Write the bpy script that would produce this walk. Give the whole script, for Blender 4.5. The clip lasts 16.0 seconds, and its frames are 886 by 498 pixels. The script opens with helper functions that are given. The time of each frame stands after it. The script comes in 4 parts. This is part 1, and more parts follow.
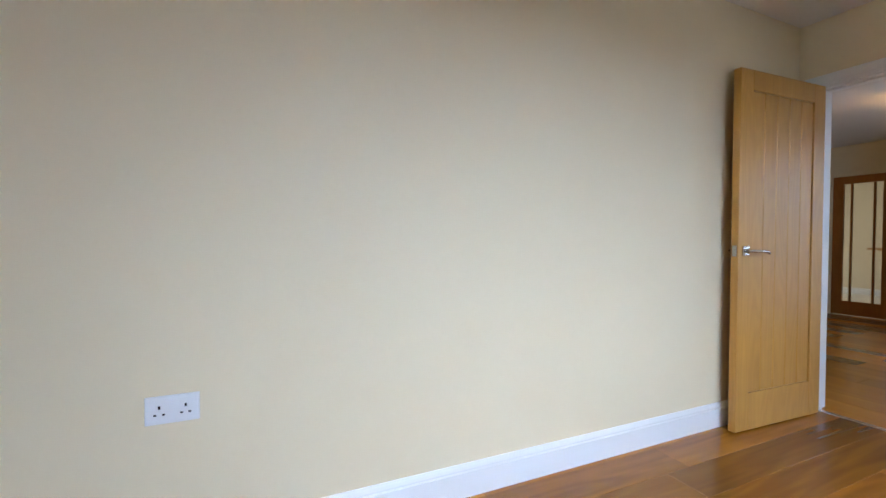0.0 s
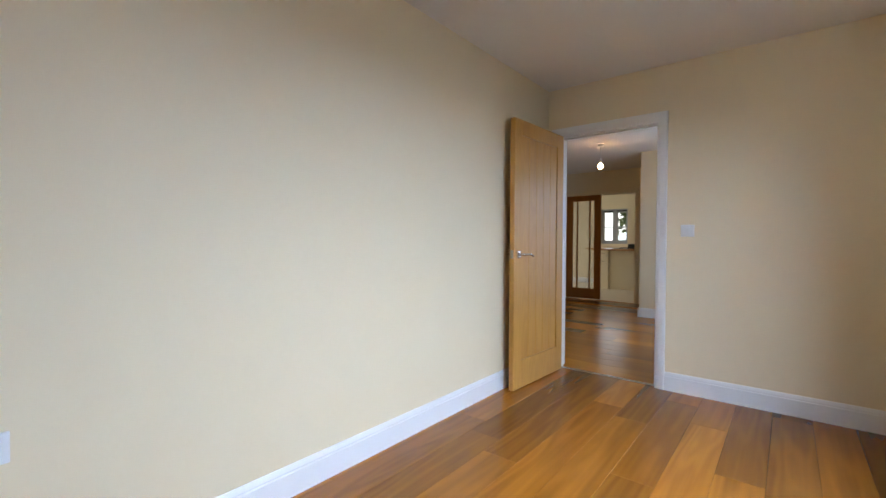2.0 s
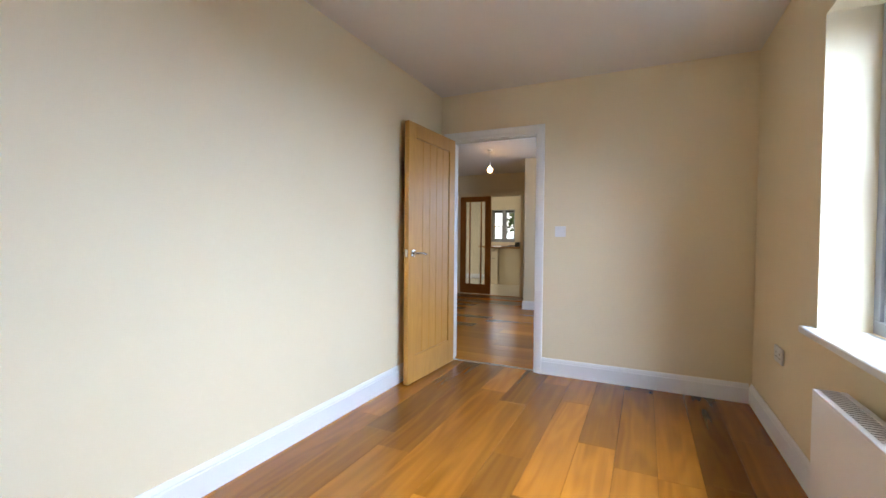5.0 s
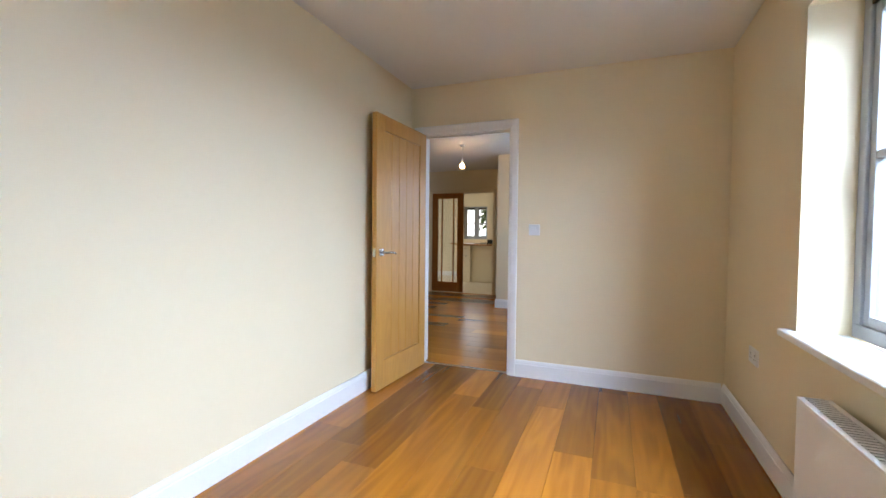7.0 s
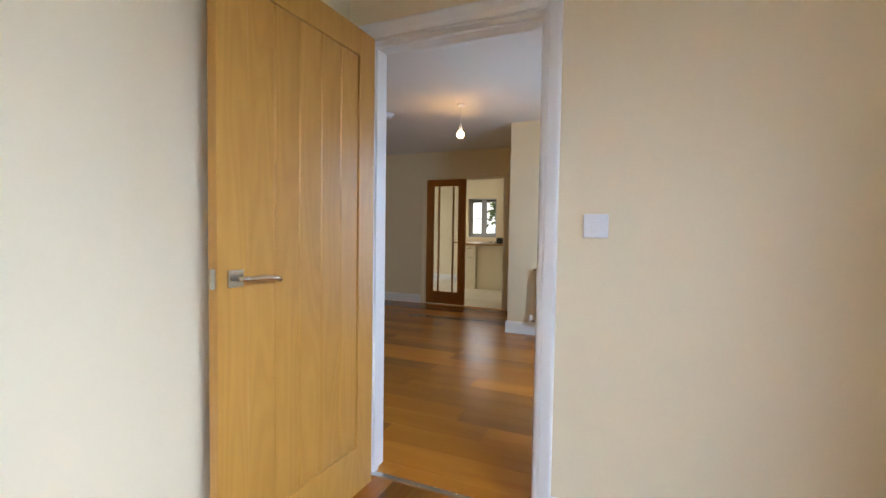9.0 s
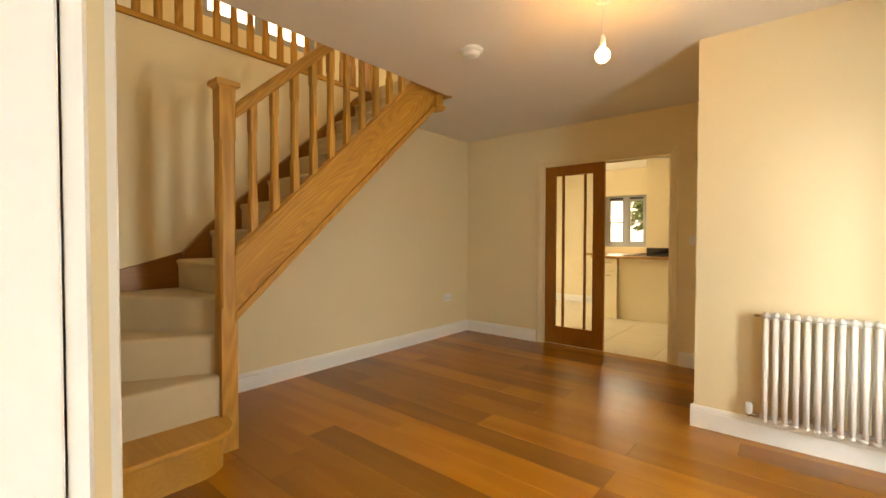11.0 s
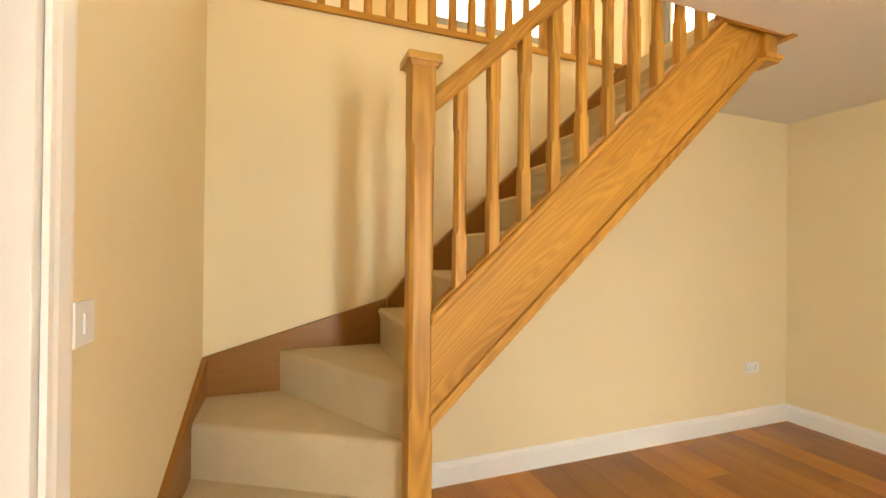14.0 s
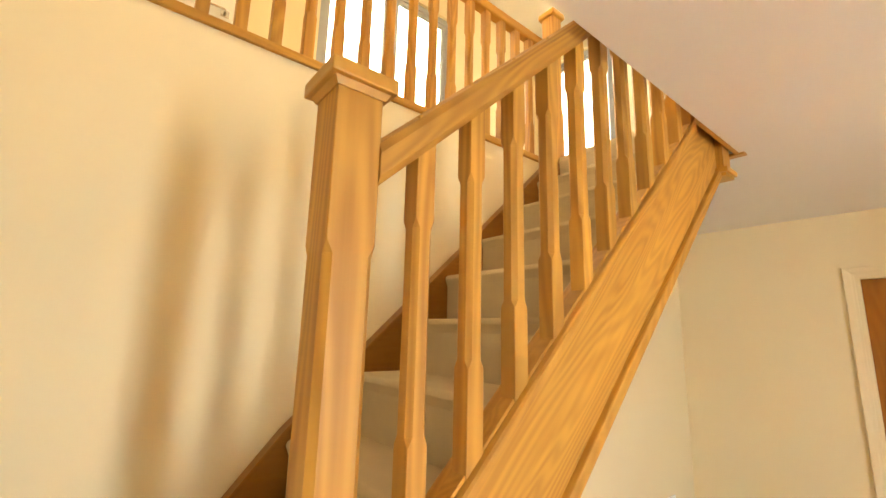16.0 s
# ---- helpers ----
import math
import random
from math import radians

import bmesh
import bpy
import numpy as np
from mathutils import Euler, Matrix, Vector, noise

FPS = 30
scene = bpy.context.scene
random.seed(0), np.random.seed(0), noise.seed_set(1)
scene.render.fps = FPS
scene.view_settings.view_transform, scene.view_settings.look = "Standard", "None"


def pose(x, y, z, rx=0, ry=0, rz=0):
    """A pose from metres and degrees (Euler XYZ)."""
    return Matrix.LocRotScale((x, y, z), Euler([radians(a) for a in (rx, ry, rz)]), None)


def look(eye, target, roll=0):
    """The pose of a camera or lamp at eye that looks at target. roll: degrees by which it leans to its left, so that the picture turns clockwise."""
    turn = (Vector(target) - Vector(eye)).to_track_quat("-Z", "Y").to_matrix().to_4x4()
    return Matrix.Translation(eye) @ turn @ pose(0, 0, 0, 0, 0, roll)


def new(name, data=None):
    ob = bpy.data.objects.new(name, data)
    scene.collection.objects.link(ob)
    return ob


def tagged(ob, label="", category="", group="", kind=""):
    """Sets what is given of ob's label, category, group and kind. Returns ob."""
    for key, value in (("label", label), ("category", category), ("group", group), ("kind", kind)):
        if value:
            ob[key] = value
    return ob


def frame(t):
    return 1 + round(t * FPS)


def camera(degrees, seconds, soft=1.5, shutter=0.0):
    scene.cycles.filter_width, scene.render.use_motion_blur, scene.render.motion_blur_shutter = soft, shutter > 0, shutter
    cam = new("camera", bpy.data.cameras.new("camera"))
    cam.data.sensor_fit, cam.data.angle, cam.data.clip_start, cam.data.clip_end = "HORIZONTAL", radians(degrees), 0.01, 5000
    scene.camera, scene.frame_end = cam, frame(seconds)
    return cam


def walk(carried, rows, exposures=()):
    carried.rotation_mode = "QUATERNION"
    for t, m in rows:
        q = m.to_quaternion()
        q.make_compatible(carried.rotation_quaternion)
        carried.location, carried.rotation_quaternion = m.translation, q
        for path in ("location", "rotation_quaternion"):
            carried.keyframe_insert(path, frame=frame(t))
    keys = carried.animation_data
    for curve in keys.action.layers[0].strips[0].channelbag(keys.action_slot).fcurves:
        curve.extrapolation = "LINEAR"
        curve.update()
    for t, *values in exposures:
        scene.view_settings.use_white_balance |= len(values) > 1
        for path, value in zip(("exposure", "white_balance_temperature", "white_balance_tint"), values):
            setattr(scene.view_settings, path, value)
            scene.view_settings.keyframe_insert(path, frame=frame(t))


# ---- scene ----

cam = camera(92.5, 16.0)
PATH = [
    (0, (1.377, -3.092, 1.056), (-0.444, -2.265, 1.012), 0.2),
    (0.5, (1.435, -3.218, 1.062), (-0.252, -2.144, 1.023), 0.4),
    (1, (1.443, -3.324, 1.092), (-0.075, -2.022, 1.046), 0.5),
    (1.5, (1.461, -3.362, 1.092), (0.081, -1.915, 1.052), 0.3),
    (2, (1.482, -3.385, 1.097), (0.219, -1.835, 1.058), 0.3),
    (2.5, (1.496, -3.401, 1.115), (0.315, -1.788, 1.071), 0.5),
    (3, (1.508, -3.42, 1.123), (0.398, -1.757, 1.075), 0.5),
    (3.5, (1.519, -3.43, 1.124), (0.469, -1.728, 1.075), 0.5),
    (4, (1.527, -3.433, 1.118), (0.549, -1.689, 1.067), 0.5),
    (4.5, (1.541, -3.434, 1.109), (0.628, -1.655, 1.06), 0.5),
    (7, (1.491, -3.289, 1.124), (0.75, -1.433, 1.062), 0.6),
    (7.5, (1.425, -2.937, 1.138), (0.694, -1.078, 1.059), 0.5),
    (8, (1.292, -2.492, 1.14), (0.561, -0.632, 1.058), 0.7),
    (8.2, (1.228, -2.308, 1.151), (0.495, -0.449, 1.069), 0.8),
    (10.3, (0.605, -0.400, 1.14), (-0.442, 1.305, 1.084), 0.3),
    (10.5, (0.512, -0.240, 1.145), (-0.596, 1.424, 1.096), 0.2),
    (11, (0.275, 0.185, 1.168), (-1.002, 1.722, 1.122), 0.1),
    (11.5, (0.085, 0.458, 1.173), (-1.38, 1.819, 1.137), 0.1),
    (12, (-0.11, 0.625, 1.195), (-1.751, 1.768, 1.171), 0.0),
    (12.5, (-0.22, 0.712, 1.213), (-1.997, 1.63, 1.202), 0.0),
    (13, (-0.298, 0.767, 1.259), (-2.158, 1.502, 1.25), 0.2),
    (13.5, (-0.421, 0.773, 1.286), (-2.3, 1.457, 1.279), 0.4),
    (14, (-0.688, 0.779, 1.336), (-2.568, 1.463, 1.347), 0.6),
    (14.5, (-0.97, 0.821, 1.411), (-2.815, 1.589, 1.499), 0.7),
    (15, (-1.208, 0.879, 1.472), (-2.99, 1.767, 1.662), 0.8),
    (15.5, (-1.385, 0.903, 1.546), (-3.067, 1.947, 1.832), 1.1),
    (16, (-1.483, 0.913, 1.584), (-3.015, 2.141, 1.965), 1.5),
]
EXPOSURES = [(0.0, -0.3, 6600, 11), (3.0, -0.25, 6750, 12), (4.5, -0.05, 6750, 12), (6.8, 0.1, 6750, 12), (8.2, 0.12, 6850, 12), (10.3, 0.5, 7600, 10), (10.7, 0.8, 10500, 11), (11.0, 1.02, 14000, 13), (11.5, 1.42, 15500, 14), (12.5, 1.8, 14300, 14), (14.0, 1.88, 12600, 12), (16.0, 2.1, 10800, 10)]
walk(cam, [(t, look(eye, target, roll)) for t, eye, target, roll in PATH], EXPOSURES)

# ---------------------------------------------------------------- light
world = bpy.data.worlds.new("world")
scene.world = world
world.use_nodes = True
wn, wl = world.node_tree.nodes, world.node_tree.links
sky = wn.new("ShaderNodeTexSky")
sky.sky_type, sky.sun_disc = "NISHITA", False
sky.sun_elevation, sky.sun_rotation = radians(48), radians(80)
sky.dust_density, sky.air_density, sky.ozone_density = 9.0, 0.5, 0.0
wn["Background"].inputs["Strength"].default_value = 0.15
wl.new(sky.outputs[0], wn["Background"].inputs["Color"])


def sun_lamp():
    data = bpy.data.lights.new("sun", "SUN")
    data.energy, data.angle, data.color = 1.0, radians(25), (1.0, 0.96, 0.9)
    ob = new("sun", data)
    ob.matrix_world = look((30, 5, 33), (0, 0, 0))


def area_lamp(name, eye, target, w, h, power, color, spread=180):
    data = bpy.data.lights.new(name, "AREA")
    data.shape, data.size, data.size_y, data.energy, data.color, data.spread = "RECTANGLE", w, h, power, color, radians(spread)
    ob = new(name, data)
    ob.matrix_world = look(eye, target)
    return ob


sun_lamp()
DAY = (0.74, 0.87, 1.0)
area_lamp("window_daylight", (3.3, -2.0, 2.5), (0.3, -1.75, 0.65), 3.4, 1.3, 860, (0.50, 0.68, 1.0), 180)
area_lamp("entrance_daylight", (1.39, 1.78, 1.1), (-2.4, 1.95, 0.7), 0.40, 1.6, 35, (0.50, 0.69, 1.0), 176)
area_lamp("kitchen_daylight", (-2.04, 8.0, 1.5), (-1.6, 5.0, 0.6), 0.6, 0.8, 3, DAY)
# added fill lamp with no known source, brightens the kitchen from the west
area_lamp("kitchen_fill_light", (-4.35, 6.0, 1.2), (-1.5, 5.8, 0.6), 1.6, 1.8, 33, (0.76, 0.86, 1.0))
area_lamp("lounge_daylight", (-5.35, -1.6, 1.4), (-2.0, -1.2, 0.6), 1.5, 1.5, 480, (0.56, 0.74, 1.0))
area_lamp("landing_daylight", (-4.26, 2.55, 4.05), (-2.2, 2.1, 3.9), 1.3, 1.0, 17, (0.90, 0.93, 1.0), 160)


# ---------------------------------------------------------------- materials
def material(name, base, rough=0.5, metal=0.0, dark=None, scale=(8, 8, 8), detail=5.0, amount=0.5,
             bump=0.0, bump_scale=60.0, spread=0.0, coat=0.0, fine=None, spec=0.5):
    """Two-scale noise between dark and base, an optional shift per object, and fine relief."""
    m = bpy.data.materials.new(name)
    m.use_nodes = True
    n, l = m.node_tree.nodes, m.node_tree.links
    b = n["Principled BSDF"]
    b.inputs["Roughness"].default_value, b.inputs["Metallic"].default_value = rough, metal
    b.inputs["Coat Weight"].default_value = coat
    b.inputs["Specular IOR Level"].default_value = spec
    b.inputs["Coat Roughness"].default_value = 0.12
    tc = n.new("ShaderNodeTexCoord")
    mp = n.new("ShaderNodeMapping")
    mp.inputs["Scale"].default_value = scale
    l.new(tc.outputs["Object"], mp.inputs["Vector"])
    nz = n.new("ShaderNodeTexNoise")
    nz.inputs["Scale"].default_value, nz.inputs["Detail"].default_value = 1.0, detail
    l.new(mp.outputs[0], nz.inputs["Vector"])
    ramp = n.new("ShaderNodeMapRange")
    ramp.inputs["From Min"].default_value, ramp.inputs["From Max"].default_value = 0.3, 0.7
    ramp.inputs["To Max"].default_value = amount
    l.new(nz.outputs["Fac"], ramp.inputs["Value"])
    mix = n.new("ShaderNodeMix")
    mix.data_type = "RGBA"
    mix.inputs["A"].default_value = (*base, 1)
    mix.inputs["B"].default_value = (*(dark or [c * 0.7 for c in base]), 1)
    l.new(ramp.outputs[0], mix.inputs["Factor"])
    out = mix.outputs["Result"]
    if spread:
        info = n.new("ShaderNodeObjectInfo")
        add = n.new("ShaderNodeVectorMath")
        add.operation = "MULTIPLY_ADD"
        add.inputs[1].default_value = (17, 31, 13)
        l.new(info.outputs["Random"], add.inputs[0])
        l.new(tc.outputs["Object"], add.inputs[2])
        l.new(add.outputs[0], mp.inputs["Vector"])
        hsv = n.new("ShaderNodeHueSaturation")
        mr = n.new("ShaderNodeMapRange")
        mr.inputs["To Min"].default_value, mr.inputs["To Max"].default_value = 1 - spread, 1 + spread
        l.new(info.outputs["Random"], mr.inputs["Value"])
        l.new(mr.outputs[0], hsv.inputs["Value"])
        l.new(out, hsv.inputs["Color"])
        out = hsv.outputs[0]
    l.new(out, b.inputs["Base Color"])
    if bump:
        fz = n.new("ShaderNodeTexNoise")
        fz.inputs["Detail"].default_value = 3.0
        fz.inputs["Scale"].default_value = bump_scale
        if fine:
            fm = n.new("ShaderNodeMapping")
            fm.inputs["Scale"].default_value = fine
            l.new(tc.outputs["Object"], fm.inputs["Vector"])
            l.new(fm.outputs[0], fz.inputs["Vector"])
        else:
            l.new(tc.outputs["Object"], fz.inputs["Vector"])
        bp = n.new("ShaderNodeBump")
        bp.inputs["Strength"].default_value, bp.inputs["Distance"].default_value = bump, 0.004
        l.new(fz.outputs["Fac"], bp.inputs["Height"])
        l.new(bp.outputs[0], b.inputs["Normal"])
        rr = n.new("ShaderNodeMapRange")
        rr.inputs["To Min"].default_value, rr.inputs["To Max"].default_value = max(rough - 0.08, 0.02), rough + 0.08
        l.new(nz.outputs["Fac"], rr.inputs["Value"])
        l.new(rr.outputs[0], b.inputs["Roughness"])
    return m


def wood(name, light, dark, along, rough=0.4, spread=0.0, coat=0.0, figure=1.0, grain_weight=0.28, lean=0.0, pore=0.05, sheen=0.08, rings=85.0):
    """Oak-like timber: rings stretched along one axis, with pores."""
    m = bpy.data.materials.new(name)
    m.use_nodes = True
    n, l = m.node_tree.nodes, m.node_tree.links
    b = n["Principled BSDF"]
    b.inputs["Roughness"].default_value = rough
    b.inputs["Coat Weight"].default_value, b.inputs["Coat Roughness"].default_value = coat, 0.15
    tc, info = n.new("ShaderNodeTexCoord"), n.new("ShaderNodeObjectInfo")
    add = n.new("ShaderNodeVectorMath")
    add.operation = "MULTIPLY_ADD"
    add.inputs[1].default_value = (7.3, 5.1, 9.7)
    l.new(info.outputs["Random"], add.inputs[0])
    l.new(tc.outputs["Object"], add.inputs[2])

    tilt = n.new("ShaderNodeMapping")
    tilt.inputs["Rotation"].default_value = (radians(lean), 0, 0)
    l.new(add.outputs[0], tilt.inputs["Vector"])

    def stretched(across, length):
        mp = n.new("ShaderNodeMapping")
        s = [across, across, across]
        s["xyz".index(along)] = length
        mp.inputs["Scale"].default_value = s
        l.new(tilt.outputs[0], mp.inputs["Vector"])
        return mp

    broad, grain, pores = n.new("ShaderNodeTexNoise"), n.new("ShaderNodeTexNoise"), n.new("ShaderNodeTexNoise")
    for node, mp, detail in ((broad, stretched(7.0, 0.8), 1.5), (grain, stretched(45, 1.0), 3), (pores, stretched(300, 12), 2)):
        node.inputs["Scale"].default_value, node.inputs["Detail"].default_value = 1.0, detail
        l.new(mp.outputs[0], node.inputs["Vector"])
    def maths(op, a, c):
        node = n.new("ShaderNodeMath")
        node.operation = op
        for i, v in enumerate((a, c)):
            if isinstance(v, float):
                node.inputs[i].default_value = v
            else:
                l.new(v, node.inputs[i])
        node.inputs[2].default_value = 0.5
        return node.outputs[0]

    bands = maths("MULTIPLY_ADD", maths("SINE", maths("MULTIPLY", broad.outputs["Fac"], rings), 0.0), 0.5)
    f = maths("ADD", maths("MULTIPLY", bands, 0.4 * figure), maths("MULTIPLY", grain.outputs["Fac"], grain_weight))
    f = maths("ADD", f, maths("MULTIPLY", broad.outputs["Fac"], 0.5))
    mr = n.new("ShaderNodeMapRange")
    mr.inputs["From Min"].default_value, mr.inputs["From Max"].default_value = 0.12 + 0.5 * grain_weight, 0.42 + 0.7 * grain_weight + 0.3 * figure
    l.new(f, mr.inputs["Value"])
    mix = n.new("ShaderNodeMix")
    mix.data_type = "RGBA"
    mix.inputs["A"].default_value, mix.inputs["B"].default_value = (*light, 1), (*dark, 1)
    l.new(mr.outputs[0], mix.inputs["Factor"])
    out = mix.outputs["Result"]
    hsv = n.new("ShaderNodeHueSaturation")
    vr = n.new("ShaderNodeMapRange")
    vr.inputs["To Min"].default_value, vr.inputs["To Max"].default_value = 1 - spread, 1 + 0.45 * spread
    l.new(info.outputs["Random"], vr.inputs["Value"])
    l.new(vr.outputs[0], hsv.inputs["Value"])
    l.new(out, hsv.inputs["Color"])
    l.new(hsv.outputs[0], b.inputs["Base Color"])
    rr = n.new("ShaderNodeMapRange")
    rr.inputs["To Min"].default_value, rr.inputs["To Max"].default_value = max(rough - sheen, 0.03), rough + sheen
    l.new(grain.outputs["Fac"], rr.inputs["Value"])
    l.new(rr.outputs[0], b.inputs["Roughness"])
    bp = n.new("ShaderNodeBump")
    bp.inputs["Strength"].default_value, bp.inputs["Distance"].default_value = pore, 0.001
    l.new(pores.outputs["Fac"], bp.inputs["Height"])
    l.new(bp.outputs[0], b.inputs["Normal"])
    return m


def glass_material():
    m = bpy.data.materials.new("clear_glass")
    m.use_nodes = True
    b = m.node_tree.nodes["Principled BSDF"]
    b.inputs["Transmission Weight"].default_value, b.inputs["Roughness"].default_value = 1.0, 0.0
    b.inputs["IOR"].default_value = 1.45
    return m


def emitter(name, color, strength):
    m = bpy.data.materials.new(name)
    m.use_nodes = True
    b = m.node_tree.nodes["Principled BSDF"]
    b.inputs["Emission Color"].default_value, b.inputs["Emission Strength"].default_value = (*color, 1), strength
    return m


M_WALL = material("cream_wall_paint", (0.797, 0.680, 0.466), 0.62, dark=(0.76, 0.643, 0.432), scale=(1.3, 1.3, 1.3), amount=0.6, bump=0.05, bump_scale=180, spec=0.3)
M_CEIL = material("white_ceiling_paint", (0.76, 0.73, 0.68), 0.8, dark=(0.72, 0.69, 0.64), scale=(1.5, 1.5, 1.5), bump=0.05, bump_scale=150, spec=0.2)
M_TRIM = material("white_satin_paint", (0.82, 0.82, 0.80), 0.35, dark=(0.77, 0.76, 0.73), scale=(3, 3, 3), bump=0.02, bump_scale=90)
M_OAK_DOOR = wood("honey_oak_veneer", (0.51, 0.255, 0.052), (0.42, 0.195, 0.037), "z", 0.36, 0.06, figure=0.5)
M_OAK_Z = wood("stair_oak_upright", (0.62, 0.315, 0.064), (0.36, 0.15, 0.024), "z", 0.48, 0.18, figure=0.7, grain_weight=0.4)
M_OAK_Y = wood("stair_oak_long", (0.57, 0.285, 0.056), (0.38, 0.165, 0.028), "y", 0.62, 0.08, figure=0.55, grain_weight=0.3)
M_OAK_SLOPE = wood("stair_oak_sloping", (0.57, 0.28, 0.052), (0.29, 0.112, 0.018), "y", 0.58, 0.08, figure=0.45, grain_weight=0.35, lean=-42.8, rings=150.0)
M_OAK_X = wood("stair_oak_tread", (0.56, 0.28, 0.056), (0.41, 0.185, 0.033), "x", 0.36, 0.08, figure=0.2)
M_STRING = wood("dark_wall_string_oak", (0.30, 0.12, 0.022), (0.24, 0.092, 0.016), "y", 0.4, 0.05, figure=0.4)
M_SAPELE = wood("dark_stained_oak_door", (0.40, 0.15, 0.024), (0.31, 0.105, 0.015), "z", 0.35, 0.06, figure=0.5)
M_PLANK_Y = wood("oak_plank_lengthwise", (0.41, 0.148, 0.014), (0.215, 0.064, 0.005), "y", 0.24, 0.50, coat=0.0, figure=0.30, grain_weight=0.22, pore=0.006, sheen=0.05, rings=40.0)
M_PLANK_X = wood("oak_plank_crosswise", (0.50, 0.190, 0.020), (0.34, 0.115, 0.010), "x", 0.25, 0.40, coat=0.0, figure=0.08, grain_weight=0.05, pore=0.003, sheen=0.04, rings=36.0)
M_SUB = material("dark_floor_joint", (0.05, 0.025, 0.01), 0.8)
M_CARPET = material("beige_loop_carpet", (0.64, 0.52, 0.36), 0.95, dark=(0.55, 0.44, 0.29), scale=(7, 7, 7), detail=6, bump=0.9, bump_scale=420, spec=0.1)
M_CHROME = material("satin_nickel", (0.62, 0.60, 0.57), 0.25, 1.0, scale=(30, 30, 30), amount=0.2)
M_PLASTIC = material("white_plastic", (0.80, 0.80, 0.80), 0.3, dark=(0.76, 0.76, 0.76), scale=(12, 12, 12))
M_BLACK = material("black_gloss", (0.012, 0.012, 0.014), 0.12, scale=(9, 9, 9))
M_RAD = material("white_radiator_enamel", (0.85, 0.85, 0.85), 0.5, dark=(0.81, 0.81, 0.80), scale=(5, 5, 5), spec=0.3)
M_GLASS = glass_material()
M_GREY = material("grey_window_frame", (0.34, 0.35, 0.36), 0.4, dark=(0.28, 0.29, 0.30), scale=(6, 6, 6))
M_TILE = material("cream_floor_tile", (0.72, 0.64, 0.48), 0.3, dark=(0.64, 0.55, 0.40), scale=(4, 4, 4), spread=0.05)
M_GROUT = material("tile_grout", (0.62, 0.57, 0.48), 0.9)
M_WORKTOP = wood("oak_worktop", (0.50, 0.27, 0.09), (0.34, 0.16, 0.05), "x", 0.3)
M_CREAM_UNIT = material("cream_kitchen_unit", (0.78, 0.69, 0.50), 0.35, dark=(0.73, 0.64, 0.46), scale=(3, 3, 3))
M_PALE = material("pale_carpet", (0.74, 0.71, 0.65), 0.95, dark=(0.66, 0.63, 0.57), scale=(6, 6, 6), bump=0.6, bump_scale=350)
M_LAWN = material("lawn", (0.07, 0.12, 0.03), 0.9, dark=(0.04, 0.08, 0.02), scale=(0.8, 0.8, 0.8), bump=0.8, bump_scale=30)
M_LEAF = material("leaf_green", (0.07, 0.12, 0.035), 0.6, dark=(0.03, 0.06, 0.015), scale=(9, 9, 9))
M_BARK = material("bark", (0.12, 0.085, 0.055), 0.9, scale=(14, 14, 3), bump=0.8, bump_scale=40)
M_BULB = emitter("lit_bulb", (1.0, 0.57, 0.22), 72.0)
M_DOWNLIGHT = emitter("lit_downlight", (1.0, 0.80, 0.52), 75.0)
M_RENDERED = material("white_render", (0.75, 0.75, 0.73), 0.9, scale=(1, 1, 1), bump=0.3, bump_scale=60)


# ---------------------------------------------------------------- building helpers
def box(bm, x0, y0, z0, x1, y1, z1, bevel=0.0, segments=2):
    m = Matrix.LocRotScale(((x0 + x1) / 2, (y0 + y1) / 2, (z0 + z1) / 2), None, (abs(x1 - x0), abs(y1 - y0), abs(z1 - z0)))
    made = bmesh.ops.create_cube(bm, size=1.0, matrix=m)
    if bevel:
        edges = list({e for v in made["verts"] for e in v.link_edges})
        bmesh.ops.bevel(bm, geom=edges, offset=bevel, segments=segments, affect="EDGES", profile=0.6)
    return bm


def prism(bm, points, axis, a, b, bevel=0.0, segments=2):
    """A flat outline pushed along an axis. points: the two other coordinates, in axis order."""
    def place(p, v):
        return {"x": (v, p[0], p[1]), "y": (p[0], v, p[1]), "z": (p[0], p[1], v)}[axis]

    low, high = [bm.verts.new(place(p, a)) for p in points], [bm.verts.new(place(p, b)) for p in points]
    faces = [bm.faces.new(low), bm.faces.new(high)]
    k = len(points)
    faces += [bm.faces.new((low[i], low[(i + 1) % k], high[(i + 1) % k], high[i])) for i in range(k)]
    bmesh.ops.recalc_face_normals(bm, faces=faces)
    if bevel:
        edges = list({e for f in faces for e in f.edges})
        bmesh.ops.bevel(bm, geom=edges, offset=bevel, segments=segments, affect="EDGES", profile=0.6)
    return bm


def tube(bm, points, radius, sides=12):
    """A round bar along a run of points, with closed ends."""
    points = [Vector(p) for p in points]
    rings = []
    for i, p in enumerate(points):
        way = (points[min(i + 1, len(points) - 1)] - points[max(i - 1, 0)]).normalized()
        q = way.to_track_quat("Z", "Y")
        rings.append([bm.verts.new(p + q @ Vector((radius * math.cos(a), radius * math.sin(a), 0)))
                      for a in (2 * math.pi * j / sides for j in range(sides))])
    for r, s in zip(rings, rings[1:]):
        for j in range(sides):
            bm.faces.new((r[j], r[(j + 1) % sides], s[(j + 1) % sides], s[j]))
    bm.faces.new(rings[0][::-1])
    bm.faces.new(rings[-1])
    return bm


